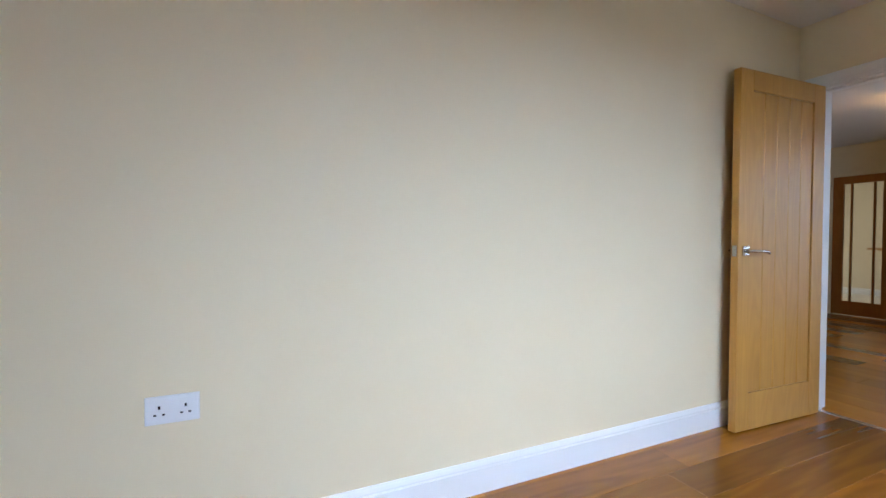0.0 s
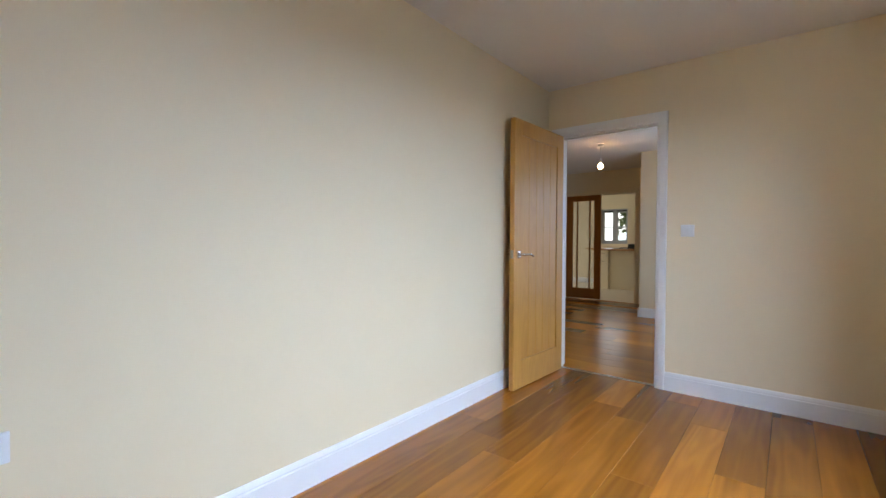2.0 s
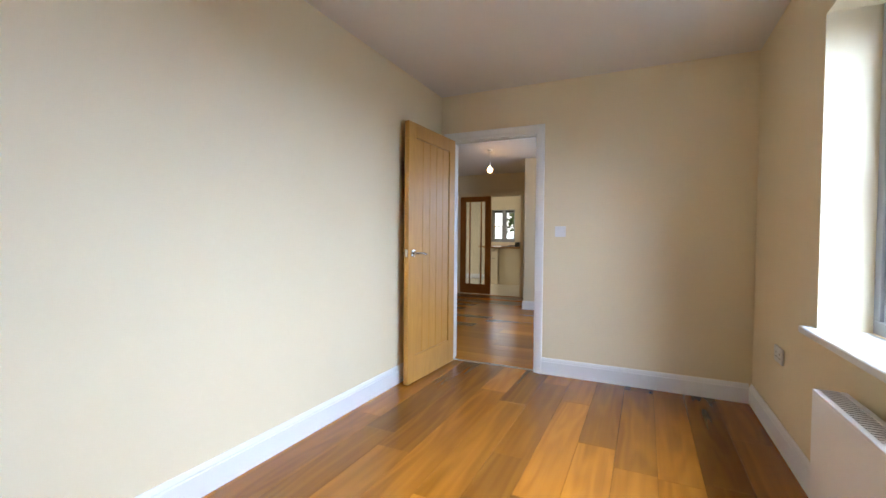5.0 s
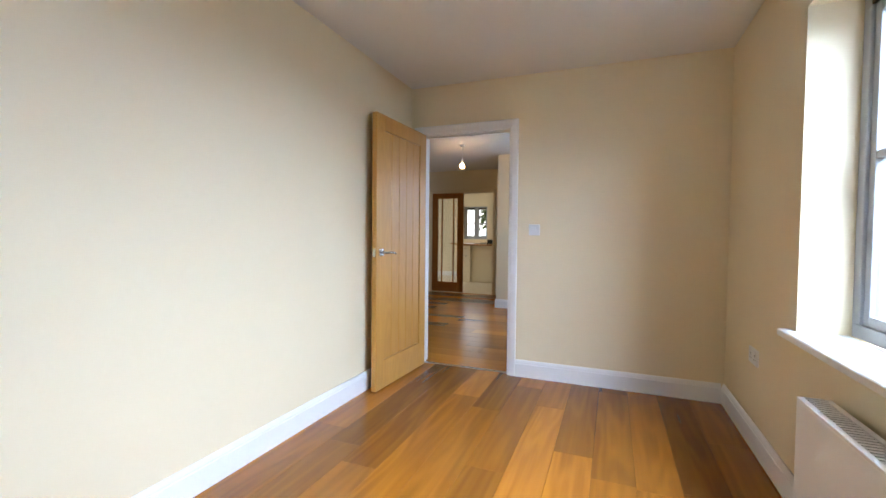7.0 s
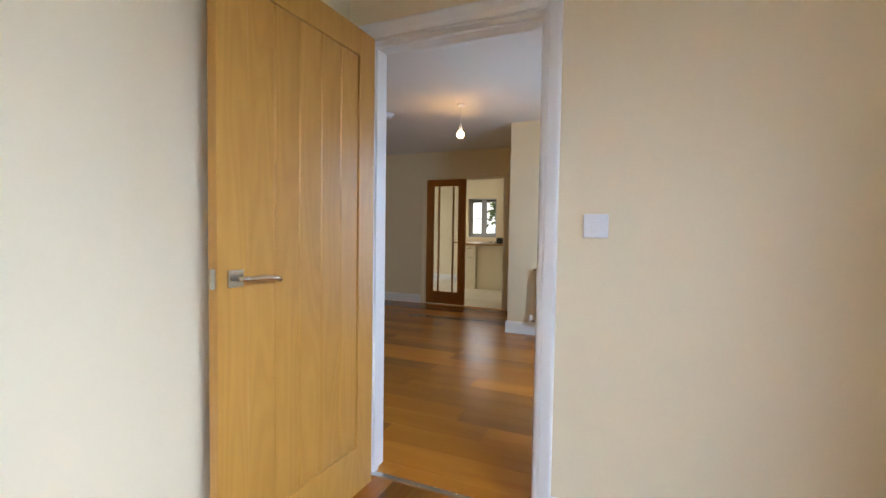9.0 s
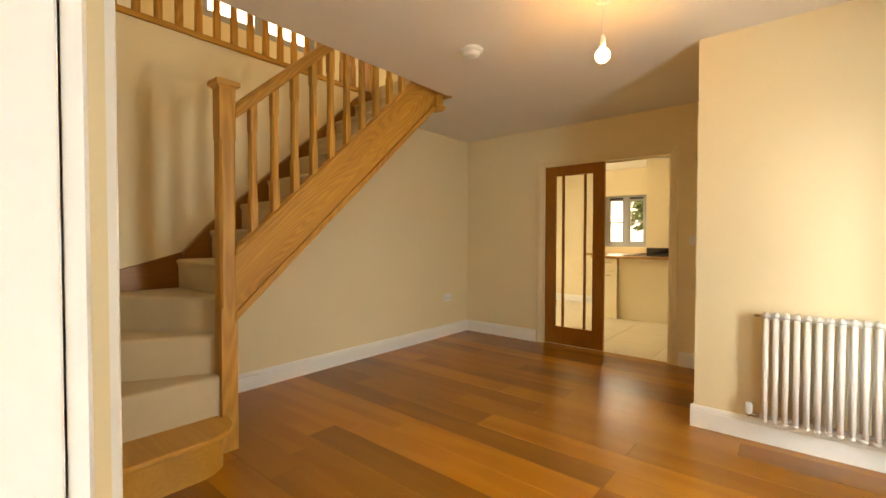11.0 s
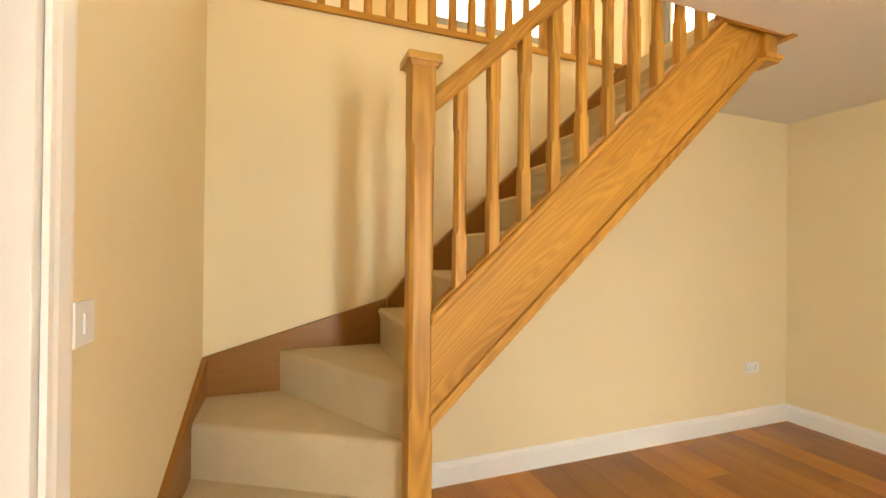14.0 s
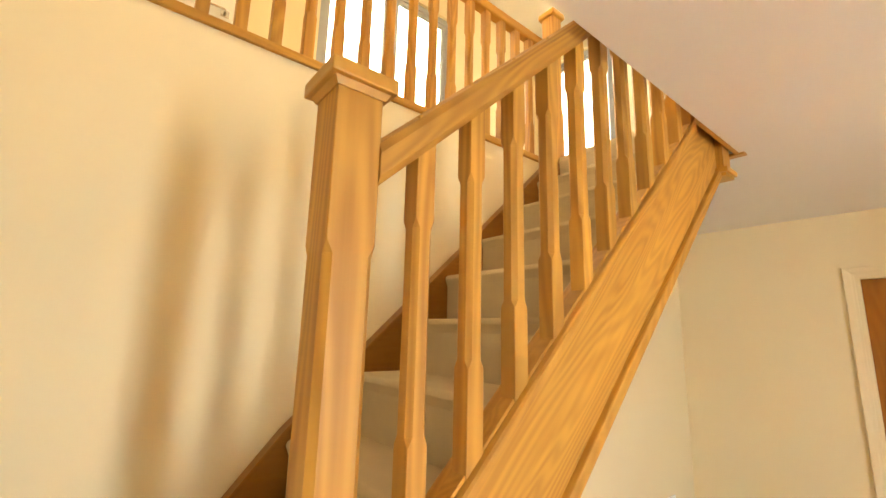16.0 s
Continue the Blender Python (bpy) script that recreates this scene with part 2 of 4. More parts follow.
def turned(bm, profile, centre, sides=28, axis="z"):
    """A shape turned about an axis through centre. profile: (radius, height) pairs."""
    rings = []
    for r, h in profile:
        ring = []
        for j in range(sides):
            a = 2 * math.pi * j / sides
            u, v = r * math.cos(a), r * math.sin(a)
            p = {"z": (u, v, h), "y": (u, h, v), "x": (h, u, v)}[axis]
            ring.append(bm.verts.new(Vector(centre) + Vector(p)))
        rings.append(ring)
    for r, s in zip(rings, rings[1:]):
        for j in range(sides):
            bm.faces.new((r[j], r[(j + 1) % sides], s[(j + 1) % sides], s[j]))
    bm.faces.new(rings[0][::-1])
    bm.faces.new(rings[-1])
    bmesh.ops.recalc_face_normals(bm, faces=bm.faces[:])
    return bm


def chamfered_post(bm, w, z0, z1, c0, c1, cut, centre=(0, 0)):
    """A square post whose corners are cut away between c0 and c1."""
    h, rings = w / 2, []
    for z, c in ((z0, 0.0015), (c0 - cut * 1.6, 0.0015), (c0, cut), (c1, cut), (c1 + cut * 1.6, 0.0015), (z1, 0.0015)):
        ring = [(h, h - c), (h - c, h), (c - h, h), (-h, h - c), (-h, c - h), (c - h, -h), (h - c, -h), (h, c - h)]
        rings.append([bm.verts.new((centre[0] + x, centre[1] + y, z)) for x, y in ring])
    for r, s in zip(rings, rings[1:]):
        for j in range(8):
            bm.faces.new((r[j], r[(j + 1) % 8], s[(j + 1) % 8], s[j]))
    bm.faces.new(rings[0][::-1])
    bm.faces.new(rings[-1])
    return bm


def mesh_from(bm, name, mat, smooth=False):
    me = bpy.data.meshes.new(name)
    bm.to_mesh(me)
    bm.free()
    me.materials.append(mat)
    if smooth:
        for p in me.polygons:
            p.use_smooth = True
    return me


def part(name, bm, mat, parent, label="", smooth=False):
    ob = new(name, mesh_from(bm, name, mat, smooth))
    ob.parent = parent
    if parent.data is None:
        ob.matrix_parent_inverse = Matrix.Translation(parent.location).inverted()
    return tagged(ob, label)


def thing(name, base, label, category, group="", kind=""):
    ob = new(name)
    ob.location = base
    ob.empty_display_size = 0.1
    return tagged(ob, label, category, group, kind)


def single(name, bm, mat, label, category, kind="", smooth=False):
    return tagged(new(name, mesh_from(bm, name, mat, smooth)), label, category, "", kind)


def structure(name, bm, mat, label):
    return single(name, bm, mat, label, name.split("_")[0], "structure")


def wall(bm, axis, a, b, lo, hi, z0, z1, openings=()):
    """A wall between a and b across, lo to hi along, with openings (lo, hi, z0, z1) cut right through."""
    us = sorted({lo, hi, *(v for o in openings for v in o[:2])})
    zs = sorted({z0, z1, *(v for o in openings for v in o[2:])})
    grid = {}
    for i in range(len(us) - 1):
        for k in range(len(zs) - 1):
            u, z = (us[i] + us[i + 1]) / 2, (zs[k] + zs[k + 1]) / 2
            grid[i, k] = not any(o[0] < u < o[1] and o[2] < z < o[3] for o in openings)
    verts = {}

    def v(c, u, z):
        key = (c, u, z)
        if key not in verts:
            verts[key] = bm.verts.new((c, u, z) if axis == "x" else (u, c, z))
        return verts[key]

    for (i, k), solid in grid.items():
        if not solid:
            continue
        u0, u1, w0, w1 = us[i], us[i + 1], zs[k], zs[k + 1]
        bm.faces.new((v(a, u0, w0), v(a, u1, w0), v(a, u1, w1), v(a, u0, w1)))
        bm.faces.new((v(b, u0, w0), v(b, u0, w1), v(b, u1, w1), v(b, u1, w0)))
        for (di, dk), (p, q) in (((-1, 0), ((u0, w0), (u0, w1))), ((1, 0), ((u1, w1), (u1, w0))),
                                 ((0, -1), ((u1, w0), (u0, w0))), ((0, 1), ((u0, w1), (u1, w1)))):
            if not grid.get((i + di, k + dk), False):
                bm.faces.new((v(a, *p), v(a, *q), v(b, *q), v(b, *p)))
    bmesh.ops.recalc_face_normals(bm, faces=bm.faces[:])
    return bm


B = bmesh.new

# ---------------------------------------------------------------- large structure
CEIL = 2.40
XL, XR = -0.16, 2.22          # bedroom side walls
YD = 0.088                    # bedroom face of the door wall
YB = -4.9                     # bedroom back wall
HALL_F = 0.235                # hall face of the bedroom door wall
LOUNGE_F = 0.40               # hall face of the lounge door wall
XS = -2.97                    # stair wall
YK = 4.58                     # kitchen wall
XP, YP = -0.20, 3.23          # corner of the projecting wall with the column radiator
XE = 1.36                    # entrance side
LAND = 2.622                  # landing level

structure("wall_bedroom_west", wall(B(), "x", XL - 0.12, XL, YB, HALL_F, 0, CEIL), M_WALL, "plain cream painted bedroom wall")
structure("wall_bedroom_door", wall(B(), "y", YD, HALL_F, XL, XR + 0.34, 0, CEIL, [(-0.084, 0.742, -1, 2.016)]), M_WALL, "cream painted wall with a doorway")
structure("wall_bedroom_window", wall(B(), "x", XR, XR + 0.34, YB, YD, 0, CEIL, [(-2.91, -1.082, 0.70, 2.085)]), M_WALL, "cream painted wall with a deep window reveal")
structure("wall_bedroom_back", wall(B(), "y", YB - 0.12, YB, XL - 0.12, XR + 0.34, 0, CEIL), M_WALL, "plain cream painted back wall")
structure("ceiling_bedroom", box(B(), XL - 0.12, YB - 0.12, CEIL, XR + 0.34, YD, CEIL + 0.25), M_CEIL, "flat white painted ceiling")

structure("wall_lounge_door", wall(B(), "y", LOUNGE_F - 0.2, LOUNGE_F, XS, -0.74, 0, CEIL, [(-1.57, -0.80, -1, 2.0)]), M_WALL, "cream painted wall with a glazed doorway")
structure("wall_lounge_return", wall(B(), "y", LOUNGE_F - 0.2, HALL_F, -0.74, XL - 0.12, 0, CEIL), M_WALL, "short cream painted wall return")
structure("wall_stair", wall(B(), "x", XS - 0.12, XS, LOUNGE_F - 0.2, YK + 0.12, 0, CEIL + 0.17), M_WALL, "tall cream painted wall beside the stairs")
structure("wall_kitchen", wall(B(), "y", YK, YK + 0.12, XS, XP + 0.1, 0, CEIL, [(-1.93, -0.605, -1, 2.0)]), M_WALL, "cream painted wall with the kitchen doorway")
structure("wall_radiator", wall(B(), "y", YP, YP + 0.1, XP + 0.1, XE, 0, CEIL), M_WALL, "cream painted wall behind the column radiator")
structure("wall_return", wall(B(), "x", XP, XP + 0.1, YP, YK, 0, CEIL), M_WALL, "cream painted wall corner")
structure("wall_entrance", wall(B(), "x", XE, XE + 0.2, HALL_F, YP + 0.1, 0, CEIL, [(1.66, 2.14, 0.1, 2.0), (2.24, 3.14, -1, 2.0)]), M_WALL, "cream painted entrance lobby wall with a door and sidelight")
structure("beam_entrance", box(B(), 0.95, HALL_F, 2.02, XE, YP, CEIL), M_WALL, "cream painted bulkhead over the entrance lobby")

# hall ceiling with the stair well left open
CX, CY = -2.045, 3.06
bm = B()
box(bm, CX, HALL_F, CEIL, XE + 0.2, YK, CEIL + 0.25)
structure("ceiling_hall", bm, M_CEIL, "flat white painted hall ceiling")
structure("ceiling_landing_edge", box(B(), XS, CY, CEIL, CX, YK, CEIL + 0.25), M_CEIL, "white painted ceiling under the landing")

# lounge seen through the glazed door
structure("wall_lounge_west", wall(B(), "x", -5.42, -5.3, -4.2, 0.4, 0, CEIL, [(-2.5, -0.95, 0.5, 1.95)]), M_WALL, "pale lounge wall with a window")
structure("wall_lounge_back", wall(B(), "y", -4.32, -4.2, -5.42, XL - 0.12, 0, CEIL), M_WALL, "pale lounge wall")
structure("wall_lounge_north", wall(B(), "y", 0.2, 0.4, -5.42, XS - 0.12, 0, CEIL), M_WALL, "pale lounge wall")
structure("ceiling_lounge", box(B(), -5.42, -4.32, CEIL, XL - 0.12, LOUNGE_F - 0.2, CEIL + 0.25), M_CEIL, "white lounge ceiling")
structure("floor_lounge", box(B(), -5.42, -4.32, -0.1, XL - 0.12, 0.33, -0.004), M_PALE, "pale carpeted lounge floor")

# kitchen seen through its doorway
structure("wall_kitchen_window", wall(B(), "y", 7.95, 8.25, -4.6, 1.2, 0, CEIL, [(-2.41, -1.67, 1.04, 1.945)]), M_WALL, "cream kitchen wall with a small window")
# unseen west wall; its opening is made up for the kitchen fill lamp
structure("wall_kitchen_west", wall(B(), "x", -4.6, -4.4, YK + 0.12, 7.95, 0, CEIL, [(5.1, 6.9, 0.1, 2.1)]), M_WALL, "cream kitchen wall with an opening added for fill light")
structure("wall_kitchen_east", wall(B(), "x", 1.0, 1.2, YK + 0.12, 7.95, 0, CEIL), M_WALL, "cream kitchen wall")
structure("wall_kitchen_south", wall(B(), "y", YK, YK + 0.12, -4.6, XS - 0.12, 0, CEIL), M_WALL, "cream kitchen wall")
structure("wall_kitchen_south_east", wall(B(), "y", YK, YK + 0.12, XP + 0.1, 1.2, 0, CEIL), M_WALL, "cream kitchen wall")
structure("wall_kitchen_pier", wall(B(), "y", 7.3, 7.95, -1.52, 1.0, 0, CEIL), M_WALL, "cream painted kitchen pier")
structure("ceiling_kitchen", box(B(), -4.6, YK + 0.0, CEIL, 1.2, 8.25, CEIL + 0.25), M_CEIL, "white kitchen ceiling")

# landing above
structure("landing_floor", box(B(), -4.4, LOUNGE_F, CEIL + 0.18, XS - 0.121, YK, LAND - 0.002), M_CARPET, "beige carpeted landing floor")
structure("landing_floor_east", box(B(), XS - 0.12, CY + 0.002, CEIL + 0.25, 0.5, YK, LAND), M_CARPET, "beige carpeted landing floor")
structure("wall_landing_west", wall(B(), "x", -4.52, -4.4, 0.2, YK + 0.12, CEIL + 0.18, 5.0, [(1.95, 3.3, 3.45, 4.65)]), M_WALL, "cream landing wall with a window")
structure("wall_landing_south", wall(B(), "y", LOUNGE_F - 0.2, LOUNGE_F, -4.4, 0.5, CEIL + 0.001, 5.0), M_WALL, "cream wall over the stair well")
structure("wall_landing_north", wall(B(), "y", YK, YK + 0.12, -4.4, 0.5, CEIL + 0.25, 5.0, [(-4.25, -3.42, 3.32, 4.6)]), M_WALL, "cream landing wall with a window")
structure("wall_landing_east", wall(B(), "x", CX + 0.015, CX + 0.12, LOUNGE_F, CY, CEIL + 0.25, 5.0), M_WALL, "cream wall beside the stair well")
structure("wall_landing_end", wall(B(), "x", 0.4, 0.5, CY, YK, CEIL + 0.25, 5.0), M_WALL, "cream landing wall")
structure("ceiling_landing", box(B(), -4.52, 0.2, 5.0, 0.5, YK + 0.12, 5.2), M_CEIL, "white landing ceiling")


# ---------------------------------------------------------------- skirtings and architraves
def skirting_x(name, face, out, lo, hi, h=0.135):
    """Board on a wall x = face, running along y."""
    prof = [(0, 0), (0.018, 0), (0.018, h - 0.032), (0.0145, h - 0.026), (0.0145, h - 0.02), (0.010, h - 0.008), (0.006, h), (0, h)]
    structure(name, prism(B(), [(face + out * d, z) for d, z in prof], "y", lo, hi), M_TRIM, "white painted moulded skirting board")


def skirting_y(name, face, out, lo, hi, h=0.135):
    """Board on a wall y = face, running along x."""
    prof = [(0, 0), (0.018, 0), (0.018, h - 0.032), (0.0145, h - 0.026), (0.0145, h - 0.02), (0.010, h - 0.008), (0.006, h), (0, h)]
    structure(name, prism(B(), [(face + out * d, z) for d, z in prof], "x", lo, hi), M_TRIM, "white painted moulded skirting board")


skirting_x("baseboard_bedroom_west", XL, 1, YB, YD - 0.002)
skirting_x("baseboard_bedroom_window", XR, -1, YB, YD - 0.002)
skirting_y("baseboard_bedroom_door", YD, -1, 0.783, XR - 0.02)
skirting_y("baseboard_bedroom_door_side", YD, -1, XL + 0.02, -0.126)
skirting_x("baseboard_stair", XS, 1, 1.0, YK - 0.002)
skirting_y("baseboard_kitchen", YK, -1, XS + 0.02, -1.985)
skirting_y("baseboard_kitchen_side", YK, -1, -0.54, XP - 0.002)
skirting_y("baseboard_radiator", YP, -1, XP - 0.018, XE - 0.002)
skirting_x("baseboard_return", XP, -1, YP - 0.002, YK - 0.02)
skirting_y("baseboard_hall_door", HALL_F, 1, 0.785, XE - 0.02)
skirting_x("baseboard_entrance", XE, -1, HALL_F, 2.24)
skirting_x("baseboard_entrance_corner", XE, -1, 3.14, YP - 0.02)
skirting_y("baseboard_kitchen_window", 7.95, -1, -4.4, -1.95, 0.12)
skirting_x("baseboard_lounge_west", -5.3, 1, -4.2, 0.19, 0.12)


def architrave(name, face, out, x0, x1, top, w=0.065, mat=None):
    """Moulded casing round an opening in a wall y = face: two legs and a head, mitred at the corners."""
    t = thing(name, ((x0 + x1) / 2, face, 0), "white painted moulded door architrave", "architrave", "", "structure")
    prof = [(0.0, 0.010), (0.012, 0.012), (0.02, 0.016), (0.05, 0.020), (w - 0.006, 0.020), (w, 0.016)]

    def piece(pname, path):
        bm, rows = B(), []
        for (px, pz), (nx, nz) in path:
            row = [bm.verts.new((px + nx * d, face + out * h, pz + nz * d)) for d, h in prof]
            row = [bm.verts.new((px, face, pz))] + row + [bm.verts.new((px + nx * w, face, pz + nz * w))]
            rows.append(row)
        for a, b in zip(rows, rows[1:]):
            for i in range(len(a) - 1):
                bm.faces.new((a[i], a[i + 1], b[i + 1], b[i]))
        bm.faces.new(rows[0])
        bm.faces.new(rows[-1])
        bmesh.ops.recalc_face_normals(bm, faces=bm.faces[:])
        part(pname, bm, mat or M_TRIM, t)

    piece("leg", [((x0, 0.0), (-1, 0)), ((x0, top), (-1, 1))])
    piece("leg", [((x1, 0.0), (1, 0)), ((x1, top), (1, 1))])
    piece("head", [((x0, top), (-1, 1)), ((x1, top), (1, 1))])


def lining(name, x0, x1, y0, y1, top, stop, mat=None):
    """Door lining with a planted stop. stop: (y0, y1)."""
    t = thing(name, ((x0 + x1) / 2, y0, 0), "white painted door lining with planted stop", "door lining", "", "structure")
    part("jamb", box(B(), x0, y0, 0, x0 + 0.028, y1, top, 0.0015, 1), mat or M_TRIM, t)
    part("jamb", box(B(), x1 - 0.028, y0, 0, x1, y1, top, 0.0015, 1), mat or M_TRIM, t)
    part("head", box(B(), x0 + 0.028, y0, top - 0.028, x1 - 0.028, y1, top, 0.0015, 1), mat or M_TRIM, t)
    part("stop", box(B(), x0 + 0.028, stop[0], 0, x0 + 0.04, stop[1], top - 0.028, 0.0015, 1), mat or M_TRIM, t)
    part("stop", box(B(), x1 - 0.04, stop[0], 0, x1 - 0.028, stop[1], top - 0.028, 0.0015, 1), mat or M_TRIM, t)
    part("stop", box(B(), x0 + 0.04, stop[0], top - 0.04, x1 - 0.04, stop[1], top - 0.028, 0.0015, 1), mat or M_TRIM, t)
    return t


architrave("trim_bedroom_door", YD, -1, -0.06, 0.718, 1.995)
architrave("trim_bedroom_door_hall_side", HALL_F, 1, -0.06, 0.718, 1.995)
lining("trim_bedroom_lining", -0.082, 0.740, YD + 0.002, HALL_F - 0.002, 2.014, (YD + 0.046, YD + 0.085))
architrave("trim_kitchen_door", YK, -1, -1.922, -0.612, 1.993, 0.052, M_WALL)
lining("trim_kitchen_lining", -1.928, -0.607, YK + 0.002, YK + 0.118, 1.998, (YK + 0.085, YK + 0.11), M_WALL)
architrave("trim_lounge_door", LOUNGE_F, 1, -1.562, -0.81, 1.993)
lining("trim_lounge_lining", -1.568, -0.802, LOUNGE_F - 0.198, LOUNGE_F - 0.002, 1.998, (LOUNGE_F - 0.135, LOUNGE_F - 0.097))
single("threshold_bar", prism(B(), [(0.118, 0.0), (0.153, 0.0), (0.148, 0.004), (0.123, 0.004)], "x", -0.053, 0.711), M_CHROME, "thin brass-coloured threshold bar in the doorway", "threshold", "structure")


# ---------------------------------------------------------------- doors
def lever(parent, at, out, along, back):
    """Lever handle on a square rose. out: normal of the door face, along: where the lever points."""
    at, out, along = Vector(at), Vector(out), Vector(along)
    up = Vector((0, 0, 1))
    bm = B()
    m = Matrix((along, out, up)).transposed().to_4x4()
    m.translation = at
    box(bm, -0.026, 0.0, -0.026, 0.026, 0.009, 0.026, 0.003)
    bmesh.ops.transform(bm, matrix=m, verts=bm.verts[:])
    rose = part("rose", bm, M_CHROME, parent, "satin nickel square rose")
    bm = B()
    tube(bm, [at + out * 0.006, at + out * 0.035, at + out * 0.046 + along * 0.008, at + out * 0.05 + along * 0.03,
              at + out * 0.05 + along * 0.075, at + out * 0.047 + along * 0.115 - up * 0.006, at + out * 0.045 + along * 0.132 - up * 0.012], 0.0085, 10)
    part("lever", bm, M_CHROME, parent, "curved satin nickel lever handle", True)


def bedroom_door():
    """Ledged-look oak leaf, open into the room. Built flat along -y from the hinge, then turned a little."""
    W, T, Z0, Z1 = 0.762, 0.040, 0.008, 1.985
    hinge = Vector((-0.012, 0.064, 0))
    t = thing("door_1", hinge, "open honey oak door with vertical grooved boards", "door", "", "structure")

    def leafbox(y0, z0, y1, z1, x0=-T, x1=0.0, bevel=0.002):
        bm = box(B(), x0, -y1, z0, x1, -y0, z1, bevel, 1)
        bmesh.ops.transform(bm, matrix=turn, verts=bm.verts[:])
        return bm

    turn = Matrix.Translation(hinge) @ Matrix.Rotation(radians(-2.6), 4, "Z")
    S, top, low = 0.105, 0.11, 0.205
    part("stile", leafbox(0.0, Z0, S, Z1), M_OAK_DOOR, t)
    part("stile", leafbox(W - S, Z0, W, Z1), M_OAK_DOOR, t)
    part("rail", leafbox(S, Z1 - top, W - S, Z1), M_OAK_DOOR, t)
    part("rail", leafbox(S, Z0, W - S, Z0 + low), M_OAK_DOOR, t)
    n = 5
    w = (W - 2 * S) / n
    for i in range(n):
        part("board", leafbox(S + i * w + 0.001, Z0 + low, S + (i + 1) * w - 0.001, Z1 - top, -T + 0.008, -0.008, 0.004), M_OAK_DOOR, t)
    zc = 1.0
    out = turn.to_3x3() @ Vector((1, 0, 0))
    along = turn.to_3x3() @ Vector((0, 1, 0))
    for side, off in ((1, 0.0), (-1, -T)):
        lever(t, turn @ Vector((off, -(W - 0.055), zc)), out * side, along, 0)
    part("latch_plate", leafbox(W - 0.001, zc - 0.03, W + 0.002, zc + 0.03, -T + 0.008, -0.008, 0.001), M_CHROME, t, "satin nickel latch plate")
    for z in (0.22, 1.0, 1.76):
        bm = B()
        tube(bm, [(-0.05, YD - 0.002, z - 0.05), (-0.05, YD - 0.002, z + 0.05)], 0.006, 10)
        part("hinge", bm, M_CHROME, t, "steel butt hinge", True)


def glazed_door(name, x0, x1, y0, y1, mat, label, inset=0.088, slim=0.004):
    """Stiles, rails, two slim bars near the sides and three tall panes."""
    t = thing(name, ((x0 + x1) / 2, y0, 0.01), label, "door", "", "structure")
    z0, z1, S, top, low = 0.01, 1.972, 0.118, 0.108, 0.195
    part("stile", box(B(), x0, y0, z0, x0 + S, y1, z1, 0.003), mat, t)
    part("stile", box(B(), x1 - S, y0, z0, x1, y1, z1, 0.003), mat, t)
    part("rail", box(B(), x0 + S, y0, z1 - top, x1 - S, y1, z1, 0.003), mat, t)
    part("rail", box(B(), x0 + S, y0, z0, x1 - S, y1, z0 + low, 0.003), mat, t)
    a, b = x0 + S, x1 - S
    bars = (a + inset, b - inset)
    for x in bars:
        part("glazing_bar", box(B(), x - 0.011, y0 + slim, z0 + low, x + 0.011, y1 - slim, z1 - top, 0.003), mat, t)
    ym = (y0 + y1) / 2
    edges = [a, bars[0] - 0.011, bars[0] + 0.011, bars[1] - 0.011, bars[1] + 0.011, b]
    for i in (0, 2, 4):
        p = part("pane", box(B(), edges[i] - 0.004, ym - 0.003, z0 + low - 0.004, edges[i + 1] + 0.004, ym + 0.003, z1 - top + 0.004), M_GLASS, t, "clear glass pane")
        p.visible_shadow = False
    return t


def front_door():
    """Grey framed leaf with two raised fields, closed in the entrance wall."""
    x = XE + 0.035
    t = thing("door_5", (x, 2.69, 0), "closed pale grey front door with a lever handle", "door", "", "structure")
    for y0, y1 in ((2.242, 2.30), (3.08, 3.138)):
        part("jamb", box(B(), XE - 0.006, y0, 0.0, XE + 0.12, y1, 1.998, 0.003), M_TRIM, t)
    part("head", box(B(), XE - 0.006, 2.30, 1.94, XE + 0.12, 3.08, 1.998, 0.003), M_TRIM, t)
    part("leaf", box(B(), x, 2.303, 0.008, x + 0.044, 3.077, 1.937, 0.003), M_GREY, t)
    for z0, z1 in ((0.2, 0.86), (1.1, 1.78)):
        part("field", box(B(), x - 0.008, 2.43, z0, x, 2.95, z1, 0.007), M_GREY, t)
    lever(t, (x, 3.02, 1.03), (-1, 0, 0), (0, -1, 0), 0)


bedroom_door()
front_door()
glazed_door("door_2", -1.900, -1.245, YK + 0.03, YK + 0.07, M_SAPELE, "dark stained oak kitchen door with tall glass panes")
glazed_door("door_3", -1.538, -0.832, LOUNGE_F - 0.095, LOUNGE_F - 0.053, M_SAPELE, "dark stained oak lounge door with tall glass panes", 0.135, 0.012)


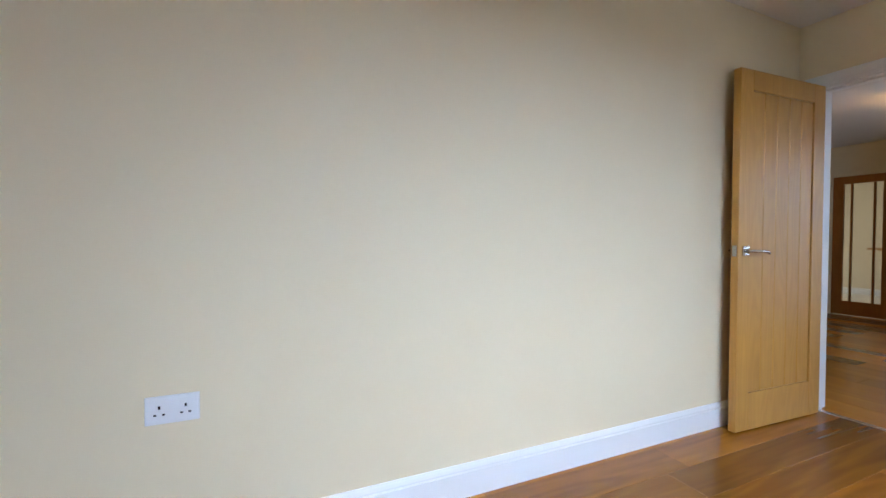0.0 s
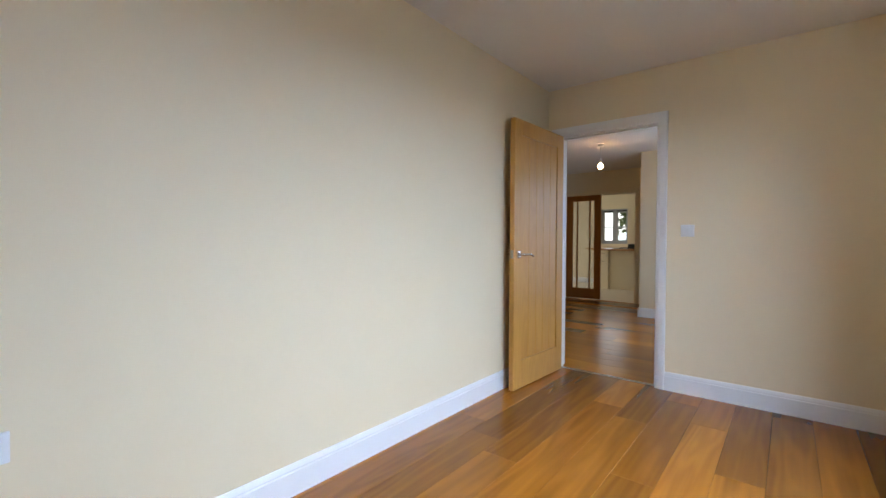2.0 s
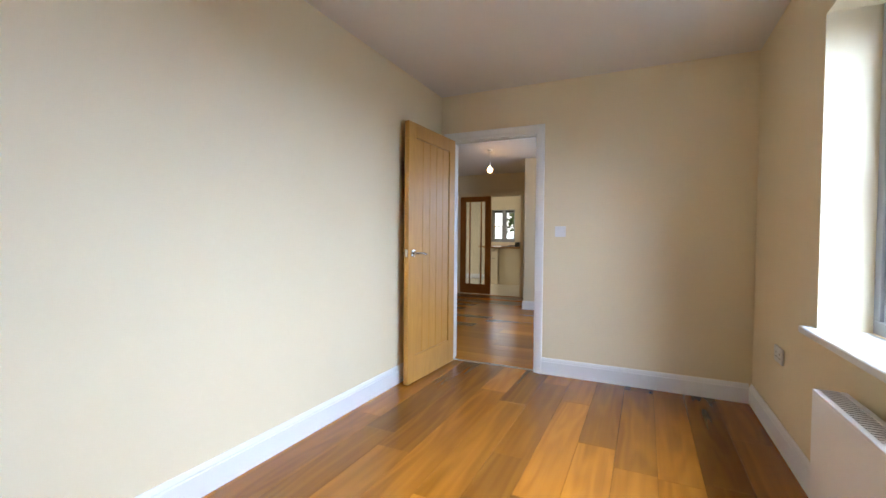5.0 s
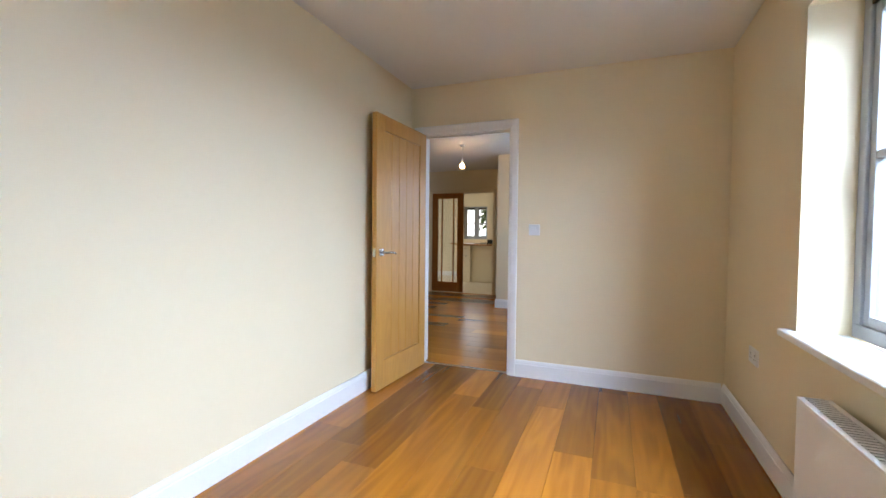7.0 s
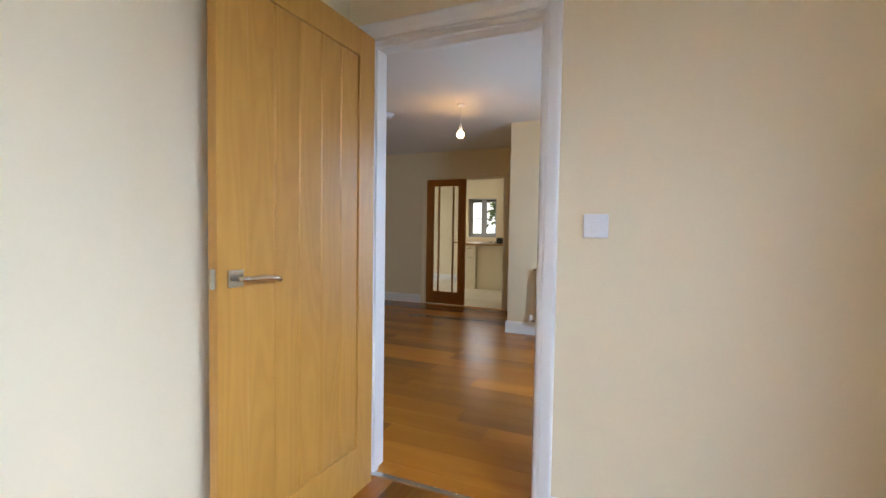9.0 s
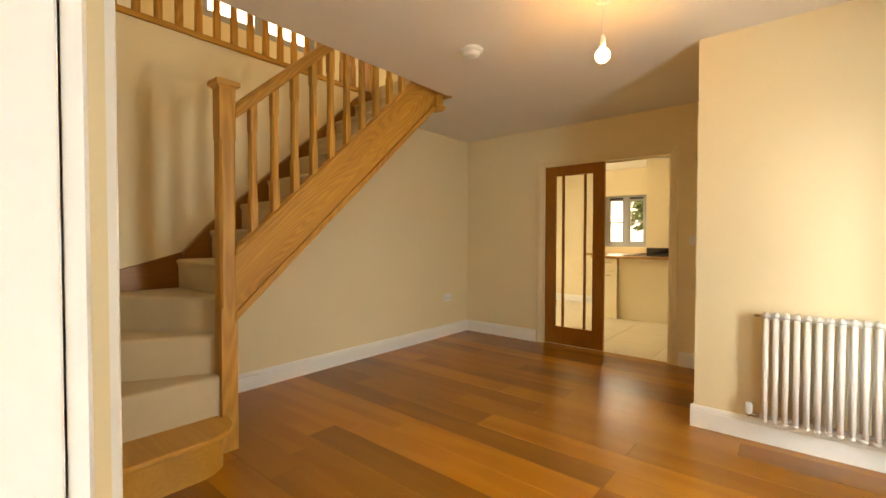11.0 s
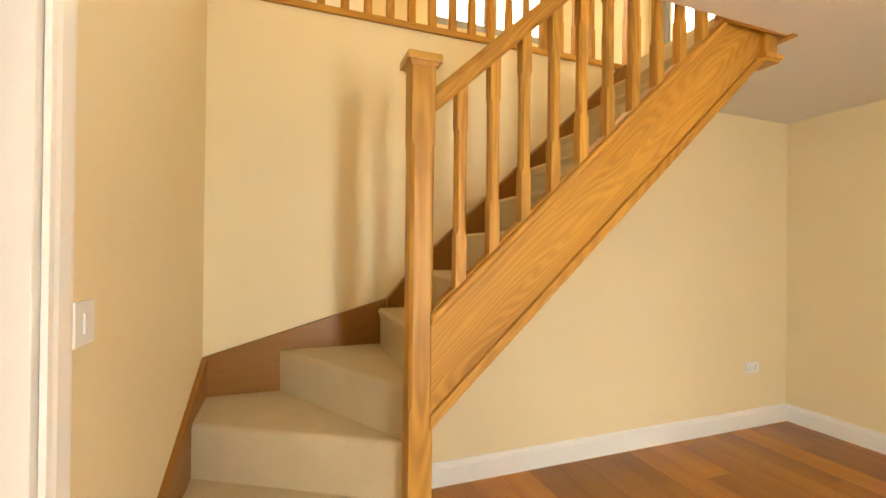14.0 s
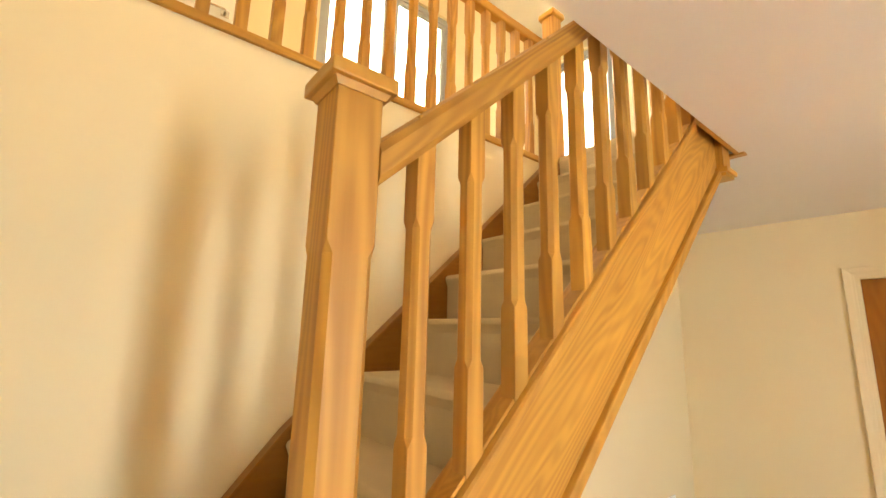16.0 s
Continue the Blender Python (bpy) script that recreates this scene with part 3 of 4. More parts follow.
# ---------------------------------------------------------------- windows
def casement(name, axis, face, lo, hi, z0, z1, mullions, depth=0.06, label="grey framed casement window", transom=None, vents=False):
    """Frame, sash bars and panes in the plane axis = face."""
    mid = (lo + hi) / 2
    t = thing(name, (face, mid, z0) if axis == "x" else (mid, face, z0), label, "window", "", "structure")

    def b(u0, w0, u1, w1, d0=0.0, d1=depth, bev=0.004):
        return box(B(), face + d0, u0, w0, face + d1, u1, w1, bev) if axis == "x" else box(B(), u0, face + d0, w0, u1, face + d1, w1, bev)

    F = 0.055
    part("window_frame", b(lo, z0, hi, z0 + F), M_GREY, t)
    part("window_frame", b(lo, z1 - F, hi, z1), M_GREY, t)
    part("window_frame", b(lo, z0 + F, lo + F, z1 - F), M_GREY, t)
    part("window_frame", b(hi - F, z0 + F, hi, z1 - F), M_GREY, t)
    cuts = [lo + F, *mullions, hi - F]
    for m_ in mullions:
        part("mullion", b(m_ - 0.03, z0 + F, m_ + 0.03, z1 - F), M_GREY, t)
    for i in range(len(cuts) - 1):
        u0 = cuts[i] + (0.03 if i else 0.0)
        u1 = cuts[i + 1] - (0.03 if i < len(cuts) - 2 else 0.0)
        s = 0.04
        for q in ((u0, z0 + F, u0 + s, z1 - F), (u1 - s, z0 + F, u1, z1 - F), (u0 + s, z0 + F, u1 - s, z0 + F + s), (u0 + s, z1 - F - s, u1 - s, z1 - F)):
            part("sash", b(*q, 0.012, depth - 0.012), M_GREY, t)
        if transom:
            part("glazing_bar", b(u0 + s, transom - 0.015, u1 - s, transom + 0.015, 0.015, depth - 0.015, 0.002), M_GREY, t)
        if vents:
            part("trickle_vent", b(u0 + 0.03, z1 - F - 0.012, u1 - 0.03, z1 - F + 0.018, -0.014, 0.0, 0.004), M_BLACK, t, "dark trickle vent")
        p = part("pane", b(u0 + s - 0.005, z0 + F + s - 0.005, u1 - s + 0.005, z1 - F - s + 0.005, depth / 2 - 0.003, depth / 2 + 0.003, 0), M_GLASS, t, "clear glass pane")
        p.visible_shadow = False
    return t


casement("window_1", "x", 2.40, -2.91, -1.082, 0.735, 2.085, [-2.3, -1.69], label="grey framed bedroom casement window in a deep reveal", transom=1.45, vents=True)
casement("window_2", "y", 8.06, -2.41, -1.67, 1.04, 1.945, [-2.04], label="grey framed kitchen casement window", transom=1.47, vents=True)
casement("window_3", "x", -5.38, -2.5, -0.95, 0.5, 1.95, [-1.72], label="pale framed lounge window")
casement("window_4", "x", -4.49, 1.95, 3.3, 3.45, 4.65, [2.62], label="pale framed landing window")
casement("window_5", "x", XE + 0.08, 1.66, 2.14, 0.1, 2.0, [], label="tall narrow sidelight beside the front door")
# made-up glazing out of view, holds the kitchen fill lamp
casement("window_6", "x", -4.56, 5.1, 6.9, 0.1, 2.1, [6.0], label="unseen kitchen glazing added for the fill light")
casement("window_7", "y", YK + 0.04, -4.25, -3.42, 3.32, 4.6, [], label="pale framed landing end window")
single("window_sill", box(B(), XR - 0.045, -2.96, 0.700, 2.40, -1.0, 0.735, 0.012, 3), M_TRIM, "white painted rounded window board", "window sill", "structure")

# ---------------------------------------------------------------- staircase
RISE, GO, Y5 = 0.1985, 0.2135, 1.24    # riser, going, line of the fifth nosing
XO = -2.095                            # outer face of the flight
NX, NY, NW = -2.137, 1.215, 0.086      # newel centre and width



def staircase():
    t = thing("staircase", (-2.5, 1.7, 0), "oak staircase with beige carpeted steps and winders", "staircase")
    # bullnose first step
    z1 = 0.208
    tops = {1: 0.208, 2: 0.424, 3: 0.637, 4: 0.838, 5: 1.033}
    arc = [(-2.05 + 0.19 * math.cos(a), 0.98 + 0.21 * math.sin(a)) for a in (math.pi / 2 * i / 10 for i in range(11))]
    outline = [(-2.30, LOUNGE_F + 0.001), (-1.86, LOUNGE_F + 0.001)] + arc + [(-2.09, 1.19), (-2.09, 1.165), (-2.30, 1.165)]
    bm = prism(B(), outline, "z", z1 - 0.03, z1, 0.010, 3)
    part("bullnose_tread", bm, M_OAK_X, t, "varnished oak bullnose tread")
    arc = [(-2.05 + 0.145 * math.cos(a), 0.98 + 0.165 * math.sin(a)) for a in (math.pi / 2 * i / 10 for i in range(11))]
    outline = [(-2.30, LOUNGE_F + 0.001), (-1.905, LOUNGE_F + 0.001)] + arc + [(-2.30, 1.145)]
    part("bullnose_riser", prism(B(), outline, "z", 0.0, z1 - 0.03), M_OAK_X, t, "curved oak bullnose riser")

    # winders turn about the newel
    def winder(front, rest, k):
        bm = B()
        zt, zb = tops[k], tops[k - 1] - 0.02
        prism(bm, front + rest, "z", zb, zt)
        top = [e for e in bm.edges if all(abs(v.co.z - zt) < 1e-5 for v in e.verts)]
        a, b = Vector(front[0]), Vector(front[1])
        nose = [e for e in top if all(min((v.co.xy - a).length, (v.co.xy - b).length) < 1e-4 for v in e.verts)]
        bmesh.ops.bevel(bm, geom=nose, offset=0.022, segments=4, affect="EDGES", profile=0.5)
        part("step", bm, M_CARPET, t, "beige carpeted winder step")

    yw, xw = LOUNGE_F + 0.022, XS + 0.022
    winder([(-2.150, yw), (-2.125, 1.175)], [(-2.185, 1.215), (-2.55, 1.215), (-2.62, yw)], 2)
    winder([(-2.615, yw), (-2.178, 1.195)], [(-2.20, 1.25), (-2.90, 1.25), (xw, 0.9), (xw, yw)], 3)
    winder([(xw, 0.745), (-2.178, 1.205)], [(-2.178, 1.27), (xw, 1.27)], 4)
    # straight flight
    for k in range(5, 13):
        y, z = Y5 + GO * (k - 5), 1.033 + RISE * (k - 5)
        x0, x1 = XS + 0.052, XO - 0.036
        r = 0.02
        nose = [(y - 0.012 + r - r * math.cos(a), z - r + r * math.sin(a)) for a in (math.pi / 2 * i / 5 for i in range(6))]
        prof = [(y + 0.002, z - RISE - 0.012), (y, z - 0.05)] + nose + [(y + GO + 0.02, z), (y + GO + 0.02, z - 0.03), (y + 0.03, z - 0.03), (y + 0.03, z - RISE - 0.012)]
        part("step", prism(B(), prof, "x", x0, x1), M_CARPET, t, "beige carpeted step")
    k = 13
    y, z = Y5 + GO * (k - 5), LAND
    part("step", prism(B(), [(y, z - RISE), (y - 0.012, z - 0.03), (y - 0.006, z + 0.003), (CY + 0.02, z + 0.006), (CY + 0.02, z - 0.03), (y + 0.03, z - 0.03), (y + 0.03, z - RISE)],
                        "x", XS + 0.052, XO - 0.028), M_CARPET, t, "beige carpeted top riser")

    # outer string with its bead
    s = 0.925
    def top(y): return 1.088 + s * (y - 1.265)
    def low(y): return 0.735 + s * (y - 1.265)
    y0, y1 = NY + NW / 2 - 0.012, 2.985
    part("outer_string", prism(B(), [(y0, low(y0)), (y1, min(low(y1), 2.395)), (y1, CEIL + 0.22), (1.265 + (CEIL + 0.22 - 1.088) / s, CEIL + 0.22), (y0, top(y0))], "x", XO - 0.034, XO - 0.006, 0.002, 1), M_OAK_SLOPE, t, "figured oak outer string")
    part("string_bead", prism(B(), [(y0, low(y0) - 0.006), (y1 - 0.03, low(y1 - 0.03) - 0.006), (y1 - 0.03, low(y1 - 0.03) + 0.044), (y0, low(y0) + 0.044)], "x", XO - 0.03, XO + 0.012, 0.006), M_OAK_SLOPE, t, "oak bead along the string")
    part("base_rail", prism(B(), [(y0, top(y0)), (2.95, top(2.95)), (2.95, top(2.95) + 0.042), (y0, top(y0) + 0.042)], "x", XO - 0.078, XO + 0.016, 0.013, 3), M_OAK_SLOPE, t, "grooved oak base rail")

    # wall strings
    def nose_line(y): return 1.033 + (RISE / GO) * (y - Y5)
    yq = Y5 + (LAND - 0.03 - 0.045 - 1.033) * GO / RISE
    pts = [(LOUNGE_F, 0.30), (1.276, 0.60), (1.276, 1.078), (LOUNGE_F, 0.822)]
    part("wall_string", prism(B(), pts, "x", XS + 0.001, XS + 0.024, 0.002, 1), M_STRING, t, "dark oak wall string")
    pts = [(1.277, 0.60), (yq + 0.1, nose_line(yq + 0.1) - 0.28), (yq + 0.1, LAND - 0.03), (yq, LAND - 0.03), (1.43, nose_line(1.43) + 0.045), (1.277, 1.079)]
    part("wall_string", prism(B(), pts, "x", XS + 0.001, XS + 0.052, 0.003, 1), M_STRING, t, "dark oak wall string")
    pts = [(XS + 0.024, 0.0), (-1.83, 0.0), (-1.83, 0.30), (-1.88, 0.42), (XS + 0.024, 0.822)]
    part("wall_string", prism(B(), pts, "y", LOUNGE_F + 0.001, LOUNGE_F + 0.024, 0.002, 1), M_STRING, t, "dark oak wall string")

    # newel post and cap
    newel = part("newel_post", chamfered_post(B(), NW, 0.0, 1.983, 0.80, 1.70, 0.012, (NX, NY)), M_OAK_Z, t, "stop-chamfered oak newel post")
    bm = B()
    lo = [bm.verts.new((NX + dx * 0.046, NY + dy * 0.046, 1.982)) for dx, dy in ((-1, -1), (1, -1), (1, 1), (-1, 1))]
    hi = [bm.verts.new((NX + dx * 0.053, NY + dy * 0.053, 1.9945)) for dx, dy in ((-1, -1), (1, -1), (1, 1), (-1, 1))]
    for i in range(4):
        bm.faces.new((lo[i], lo[(i + 1) % 4], hi[(i + 1) % 4], hi[i]))
    bm.faces.new(lo[::-1])
    box(bm, NX - 0.063, NY - 0.063, 1.994, NX + 0.063, NY + 0.063, 2.022, 0.004)
    w = 0.116
    q = [bm.verts.new((NX + dx * w / 2, NY + dy * w / 2, 2.0215)) for dx, dy in ((-1, -1), (1, -1), (1, 1), (-1, 1))]
    p = [bm.verts.new((NX + dx * 0.02, NY + dy * 0.02, 2.036)) for dx, dy in ((-1, -1), (1, -1), (1, 1), (-1, 1))]
    for i in range(4):
        bm.faces.new((q[i], q[(i + 1) % 4], p[(i + 1) % 4], p[i]))
    bm.faces.new(p)
    part("cap", bm, M_OAK_X, newel, "square oak newel cap")

    # handrail, rounded on top
    r0 = 1.26
    def rail(y): return 1.915 + 0.925 * (y - r0)
    xc = XO - 0.022
    sect = [(-0.022, 0.0), (-0.03, 0.012), (-0.03, 0.045), (-0.022, 0.06), (-0.008, 0.067), (0.008, 0.067), (0.022, 0.06), (0.03, 0.045), (0.03, 0.012), (0.022, 0.0)]
    bm, rows = B(), []
    for y in (NY + NW / 2 - 0.002, 2.93):
        rows.append([bm.verts.new((xc + u, y, rail(y) - 0.067 * 1.3 + v * 1.3)) for u, v in sect])
    n = len(sect)
    for i in range(n):
        bm.faces.new((rows[0][i], rows[0][(i + 1) % n], rows[1][(i + 1) % n], rows[1][i]))
    bm.faces.new(rows[0])
    bm.faces.new(rows[1])
    bmesh.ops.recalc_face_normals(bm, faces=bm.faces[:])
    part("handrail", bm, M_OAK_SLOPE, t, "rounded oak handrail")
    # spindles with fillets between them
    for i in range(12):
        a, c = 1.361 + 0.1325 * (i - 1) + 0.021, 1.361 + 0.1325 * i - 0.021
        a = max(a, NY + NW / 2)
        part("fillet", prism(B(), [(a, top(a) + 0.04), (c, top(c) + 0.04), (c, top(c) + 0.051), (a, top(a) + 0.051)], "x", xc - 0.02, xc + 0.02, 0.003, 1), M_OAK_Y, t)
    me = mesh_from(chamfered_post(B(), 0.042, 0.0, 0.80, 0.22, 0.58, 0.010), "spindle", M_OAK_Z)
    for i in range(12):
        y = 1.361 + 0.1325 * i
        ob = new("spindle", me)
        ob.parent, ob.matrix_parent_inverse = t, Matrix.Translation(t.location).inverted()
        ob.location = (xc, y, top(y) + 0.012)
    # upper newel that hangs below the ceiling
    un = part("upper_newel", chamfered_post(B(), NW, 2.302, 3.75, 2.95, 3.5, 0.012, (XO - 0.022, 2.965)), M_OAK_Z, t, "oak landing newel with a hanging end")
    bm = B()
    cy = 2.965
    box(bm, xc - 0.062, cy - 0.062, 2.284, xc + 0.062, cy + 0.062, 2.307, 0.006)
    box(bm, xc - 0.052, cy - 0.052, 2.270, xc + 0.052, cy + 0.052, 2.284, 0.004)
    part("drop_cap", bm, M_OAK_X, un, "square oak drop cap")
    return t


def well_trim():
    """Oak nosing round the underside of the stair well."""
    t = thing("stair_well_trim", (CX, 1.7, CEIL - 0.01), "thin oak trim round the stair well edge", "trim", "", "structure")
    part("board", box(B(), CX - 0.018, 2.62, CEIL - 0.002, CX + 0.0, CY, CEIL + 0.24, 0.001, 1), M_OAK_Y, t)
    part("board", box(B(), XO - 0.10, CY - 0.02, CEIL - 0.008, CX + 0.02, CY + 0.02, CEIL + 0.005, 0.002, 1), M_OAK_X, t)


def landing_balustrade():
    t = thing("landing_balustrade", (XS - 0.06, 1.6, LAND), "oak landing balustrade with chamfered spindles", "balustrade")
    x = XS - 0.06
    part("base_rail", box(B(), x - 0.07, LOUNGE_F + 0.001, CEIL + 0.171, x + 0.075, 2.93, CEIL + 0.205, 0.006), M_OAK_Y, t, "oak edge nosing")
    part("base_fillet", box(B(), x - 0.03, LOUNGE_F + 0.001, CEIL + 0.205, x + 0.03, 2.92, CEIL + 0.232, 0.004), M_OAK_Y, t, "oak base rail")
    part("handrail", box(B(), x - 0.03, LOUNGE_F + 0.001, 3.40, x + 0.03, 2.92, 3.465, 0.016, 3), M_OAK_Y, t, "rounded oak handrail")
    me = mesh_from(chamfered_post(B(), 0.042, 0.0, 0.79, 0.22, 0.57, 0.010), "spindle", M_OAK_Z)
    for i in range(19):
        ob = new("spindle", me)
        ob.parent, ob.matrix_parent_inverse = t, Matrix.Translation(t.location).inverted()
        ob.location = (x, 0.55 + 0.125 * i, CEIL + 0.222)
    newel = part("newel_post", chamfered_post(B(), NW, CEIL + 0.13, 3.60, 2.95, 3.35, 0.012, (XS + 0.0, 2.965)), M_OAK_Z, t, "oak landing newel post")
    part("cap", box(B(), XS - 0.062, 2.903, 3.60, XS + 0.062, 3.027, 3.64, 0.012), M_OAK_X, newel)


staircase()
well_trim()
landing_balustrade()
# white panelled bedroom door on the landing
t = thing("door_4", (-4.38, 1.2, LAND), "white painted landing door with a lever handle", "door", "", "structure")
part("leaf", box(B(), -4.398, 0.62, LAND + 0.01, -4.358, 1.38, LAND + 1.98, 0.003), M_TRIM, t)
lever(t, (-4.358, 1.30, LAND + 1.0), (1, 0, 0), (0, -1, 0), 0)


# ---------------------------------------------------------------- fittings
def socket(name, axis, face, out, mid, z, w=0.146, h=0.086, label="white plastic double socket on the wall", outlets=2):
    """Wall plate with pin holes and rockers. axis: the wall's normal."""
    def P(u, d, v):
        return (face + out * d, mid + u, z + v) if axis == "x" else (mid + u, face + out * d, z + v)

    def bx(u0, d0, v0, u1, d1, v1, bev=0.0):
        a, b = P(u0, d0, v0), P(u1, d1, v1)
        return box(B(), min(a[0], b[0]), min(a[1], b[1]), min(a[2], b[2]), max(a[0], b[0]), max(a[1], b[1]), max(a[2], b[2]), bev)

    t = thing(name, P(0, 0, 0), label, "socket" if outlets else "switch")
    part("plate", bx(-w / 2, 0.0, -h / 2, w / 2, 0.010, h / 2, 0.003), M_PLASTIC, t)
    for i in range(outlets):
        c = (i - (outlets - 1) / 2) * 0.07
        part("rocker", bx(c - 0.006 + 0.018 * (1 if i else -1), 0.010, 0.014, c + 0.006 + 0.018 * (1 if i else -1), 0.0135, 0.034, 0.001), M_PLASTIC, t)
        part("pin_slot", bx(c - 0.003, 0.0096, 0.004, c + 0.003, 0.0106, 0.014), M_BLACK, t)
        for d in (-0.011, 0.011):
            part("pin_slot", bx(c + d - 0.004, 0.0096, -0.016, c + d + 0.004, 0.0106, -0.011), M_BLACK, t)
    if not outlets:
        part("rocker", bx(-0.013, 0.010, -0.02, 0.013, 0.014, 0.02, 0.002), M_PLASTIC, t)
    return t


socket("double_socket", "x", XL, 1, -3.314, 0.53)
socket("double_socket", "x", XR, -1, -0.545, 0.49, label="white plastic double socket beside the window")
socket("light_switch", "y", YD, -1, 0.918, 1.178, 0.086, 0.086, "white plastic light switch beside the doorway", 0)
socket("light_switch", "y", LOUNGE_F, 1, -1.70, 1.19, 0.086, 0.086, "white plastic light switch beside the stairs", 0)
socket("light_switch", "y", YK, -1, -0.394, 1.16, 0.146, 0.086, "white plastic switch plate beside the kitchen doorway", 0)
socket("double_socket", "x", XS, 1, 4.17, 0.46, label="white plastic double socket low on the stair wall")


def thermostat():
    t = thing("thermostat", (0.998, YP, 1.165), "white wall thermostat beside the radiator", "thermostat")
    part("body", box(B(), 0.955, YP - 0.026, 1.124, 1.041, YP, 1.207, 0.006), M_PLASTIC, t)
    part("display", box(B(), 0.972, YP - 0.0275, 1.155, 1.024, YP - 0.0255, 1.162), M_BLACK, t, "thin dark display line")


thermostat()


def column_radiator():
    """Two-column steel radiator: tubes with rounded shoulders, headers, valves."""
    x0, x1, z0, z1 = 0.135, 0.93, 0.155, 0.765
    t = thing("column_radiator", (0.53, YP - 0.075, 0.0), "white steel column radiator with chrome valves", "radiator")
    n = 18
    step = (x1 - x0) / n
    bm0 = B()
    r = 0.0135
    for y in (-0.036, 0.036):
        tube(bm0, [(0, y, z0 + 0.026), (0, y, z1 - 0.026)], r, 12)
    for z in (z0 + 0.022, z1 - 0.022):
        up = 1 if z > 0.4 else -1
        tube(bm0, [(0, -0.036, z), (0, -0.030, z + up * 0.008), (0, 0.0, z + up * 0.010), (0, 0.030, z + up * 0.008), (0, 0.036, z)], r + 0.001, 12)
    me = mesh_from(bm0, "column", M_RAD, True)
    for i in range(n):
        ob = new("column", me)
        ob.parent, ob.matrix_parent_inverse = t, Matrix.Translation(t.location).inverted()
        ob.location = (x0 + step * (i + 0.5), YP - 0.085, 0)
    for z in (z0 + 0.022, z1 - 0.022):
        part("header", tube(B(), [(x0 + 0.005, YP - 0.085, z), (x1 - 0.005, YP - 0.085, z)], 0.017, 12), M_RAD, t, "", True)
    part("bracket", box(B(), x0 + 0.09, YP - 0.06, z1 - 0.16, x0 + 0.11, YP, z1 - 0.10, 0.003), M_RAD, t)
    part("bracket", box(B(), x1 - 0.11, YP - 0.06, z1 - 0.16, x1 - 0.09, YP, z1 - 0.10, 0.003), M_RAD, t)
    part("bleed_valve", tube(B(), [(x0 - 0.03, YP - 0.085, z1 - 0.022), (x0 + 0.01, YP - 0.085, z1 - 0.022)], 0.007, 8), M_CHROME, t, "", True)
    for xs, s in ((x0, -1), (x1, 1)):
        v = part("valve", tube(B(), [(xs, YP - 0.085, z0 + 0.022), (xs + s * 0.06, YP - 0.085, z0 + 0.022)], 0.011, 10), M_CHROME, t, "chrome angled valve", True)
        part("valve_tail", tube(B(), [(xs + s * 0.05, YP - 0.085, z0 + 0.012), (xs + s * 0.05, YP - 0.06, z0 + 0.006), (xs + s * 0.05, YP - 0.0005, z0 + 0.006)], 0.0075, 10), M_CHROME, v, "", True)
        bm = B()
        turned(bm, [(0.011, z0 + 0.02), (0.016, z0 + 0.03), (0.017, z0 + 0.075), (0.012, z0 + 0.085)], (xs + s * 0.05, YP - 0.085, 0), 16)
        part("valve_cap", bm, M_PLASTIC if s < 0 else M_CHROME, v, "", True)


column_radiator()


def panel_radiator():
    """Flat panel radiator with a grille on top, under the bedroom window."""
    xf, xb, y0, y1, z0, z1 = 2.098, 2.195, -2.9, -1.472, 0.12, 0.575
    t = thing("panel_radiator", (2.14, -2.19, 0.0), "white flat panel radiator with top grille under the window", "radiator")
    part("front_panel", box(B(), xf, y0, z0, xf + 0.012, y1, z1 - 0.004, 0.004), M_RAD, t)
    part("back_panel", box(B(), xb - 0.012, y0, z0, xb, y1, z1 - 0.004, 0.004), M_RAD, t)
    for ya in (y0, y1 - 0.006):
        part("side_panel", box(B(), xf + 0.012, ya, z0 + 0.01, xb - 0.012, ya + 0.006, z1 - 0.004, 0.001, 1), M_RAD, t)
    part("top_edge", box(B(), xf, y0, z1 - 0.006, xf + 0.02, y1, z1 + 0.004, 0.003), M_RAD, t)
    part("top_edge", box(B(), xb - 0.02, y0, z1 - 0.006, xb, y1, z1 + 0.004, 0.003), M_RAD, t)
    me = mesh_from(box(B(), xf + 0.02, -0.005, -0.004, xb - 0.02, 0.005, 0.002), "grille_bar", M_RAD)
    for i in range(72):
        ob = new("grille_bar", me)
        ob.parent, ob.matrix_parent_inverse = t, Matrix.Translation(t.location).inverted()
        ob.location = (0, y0 + 0.01 + 0.02 * i, z1)
    for y in (y0 + 0.2, y1 - 0.2):
        part("bracket", box(B(), xb, y, z0 + 0.1, XR, y + 0.03, z1 - 0.08), M_RAD, t)
    part("valve_tail", tube(B(), [(2.145, y1 + 0.035, 0.0), (2.145, y1 + 0.035, 0.17), (2.145, y1 - 0.01, 0.17)], 0.008, 10), M_CHROME, t, "", True)


panel_radiator()


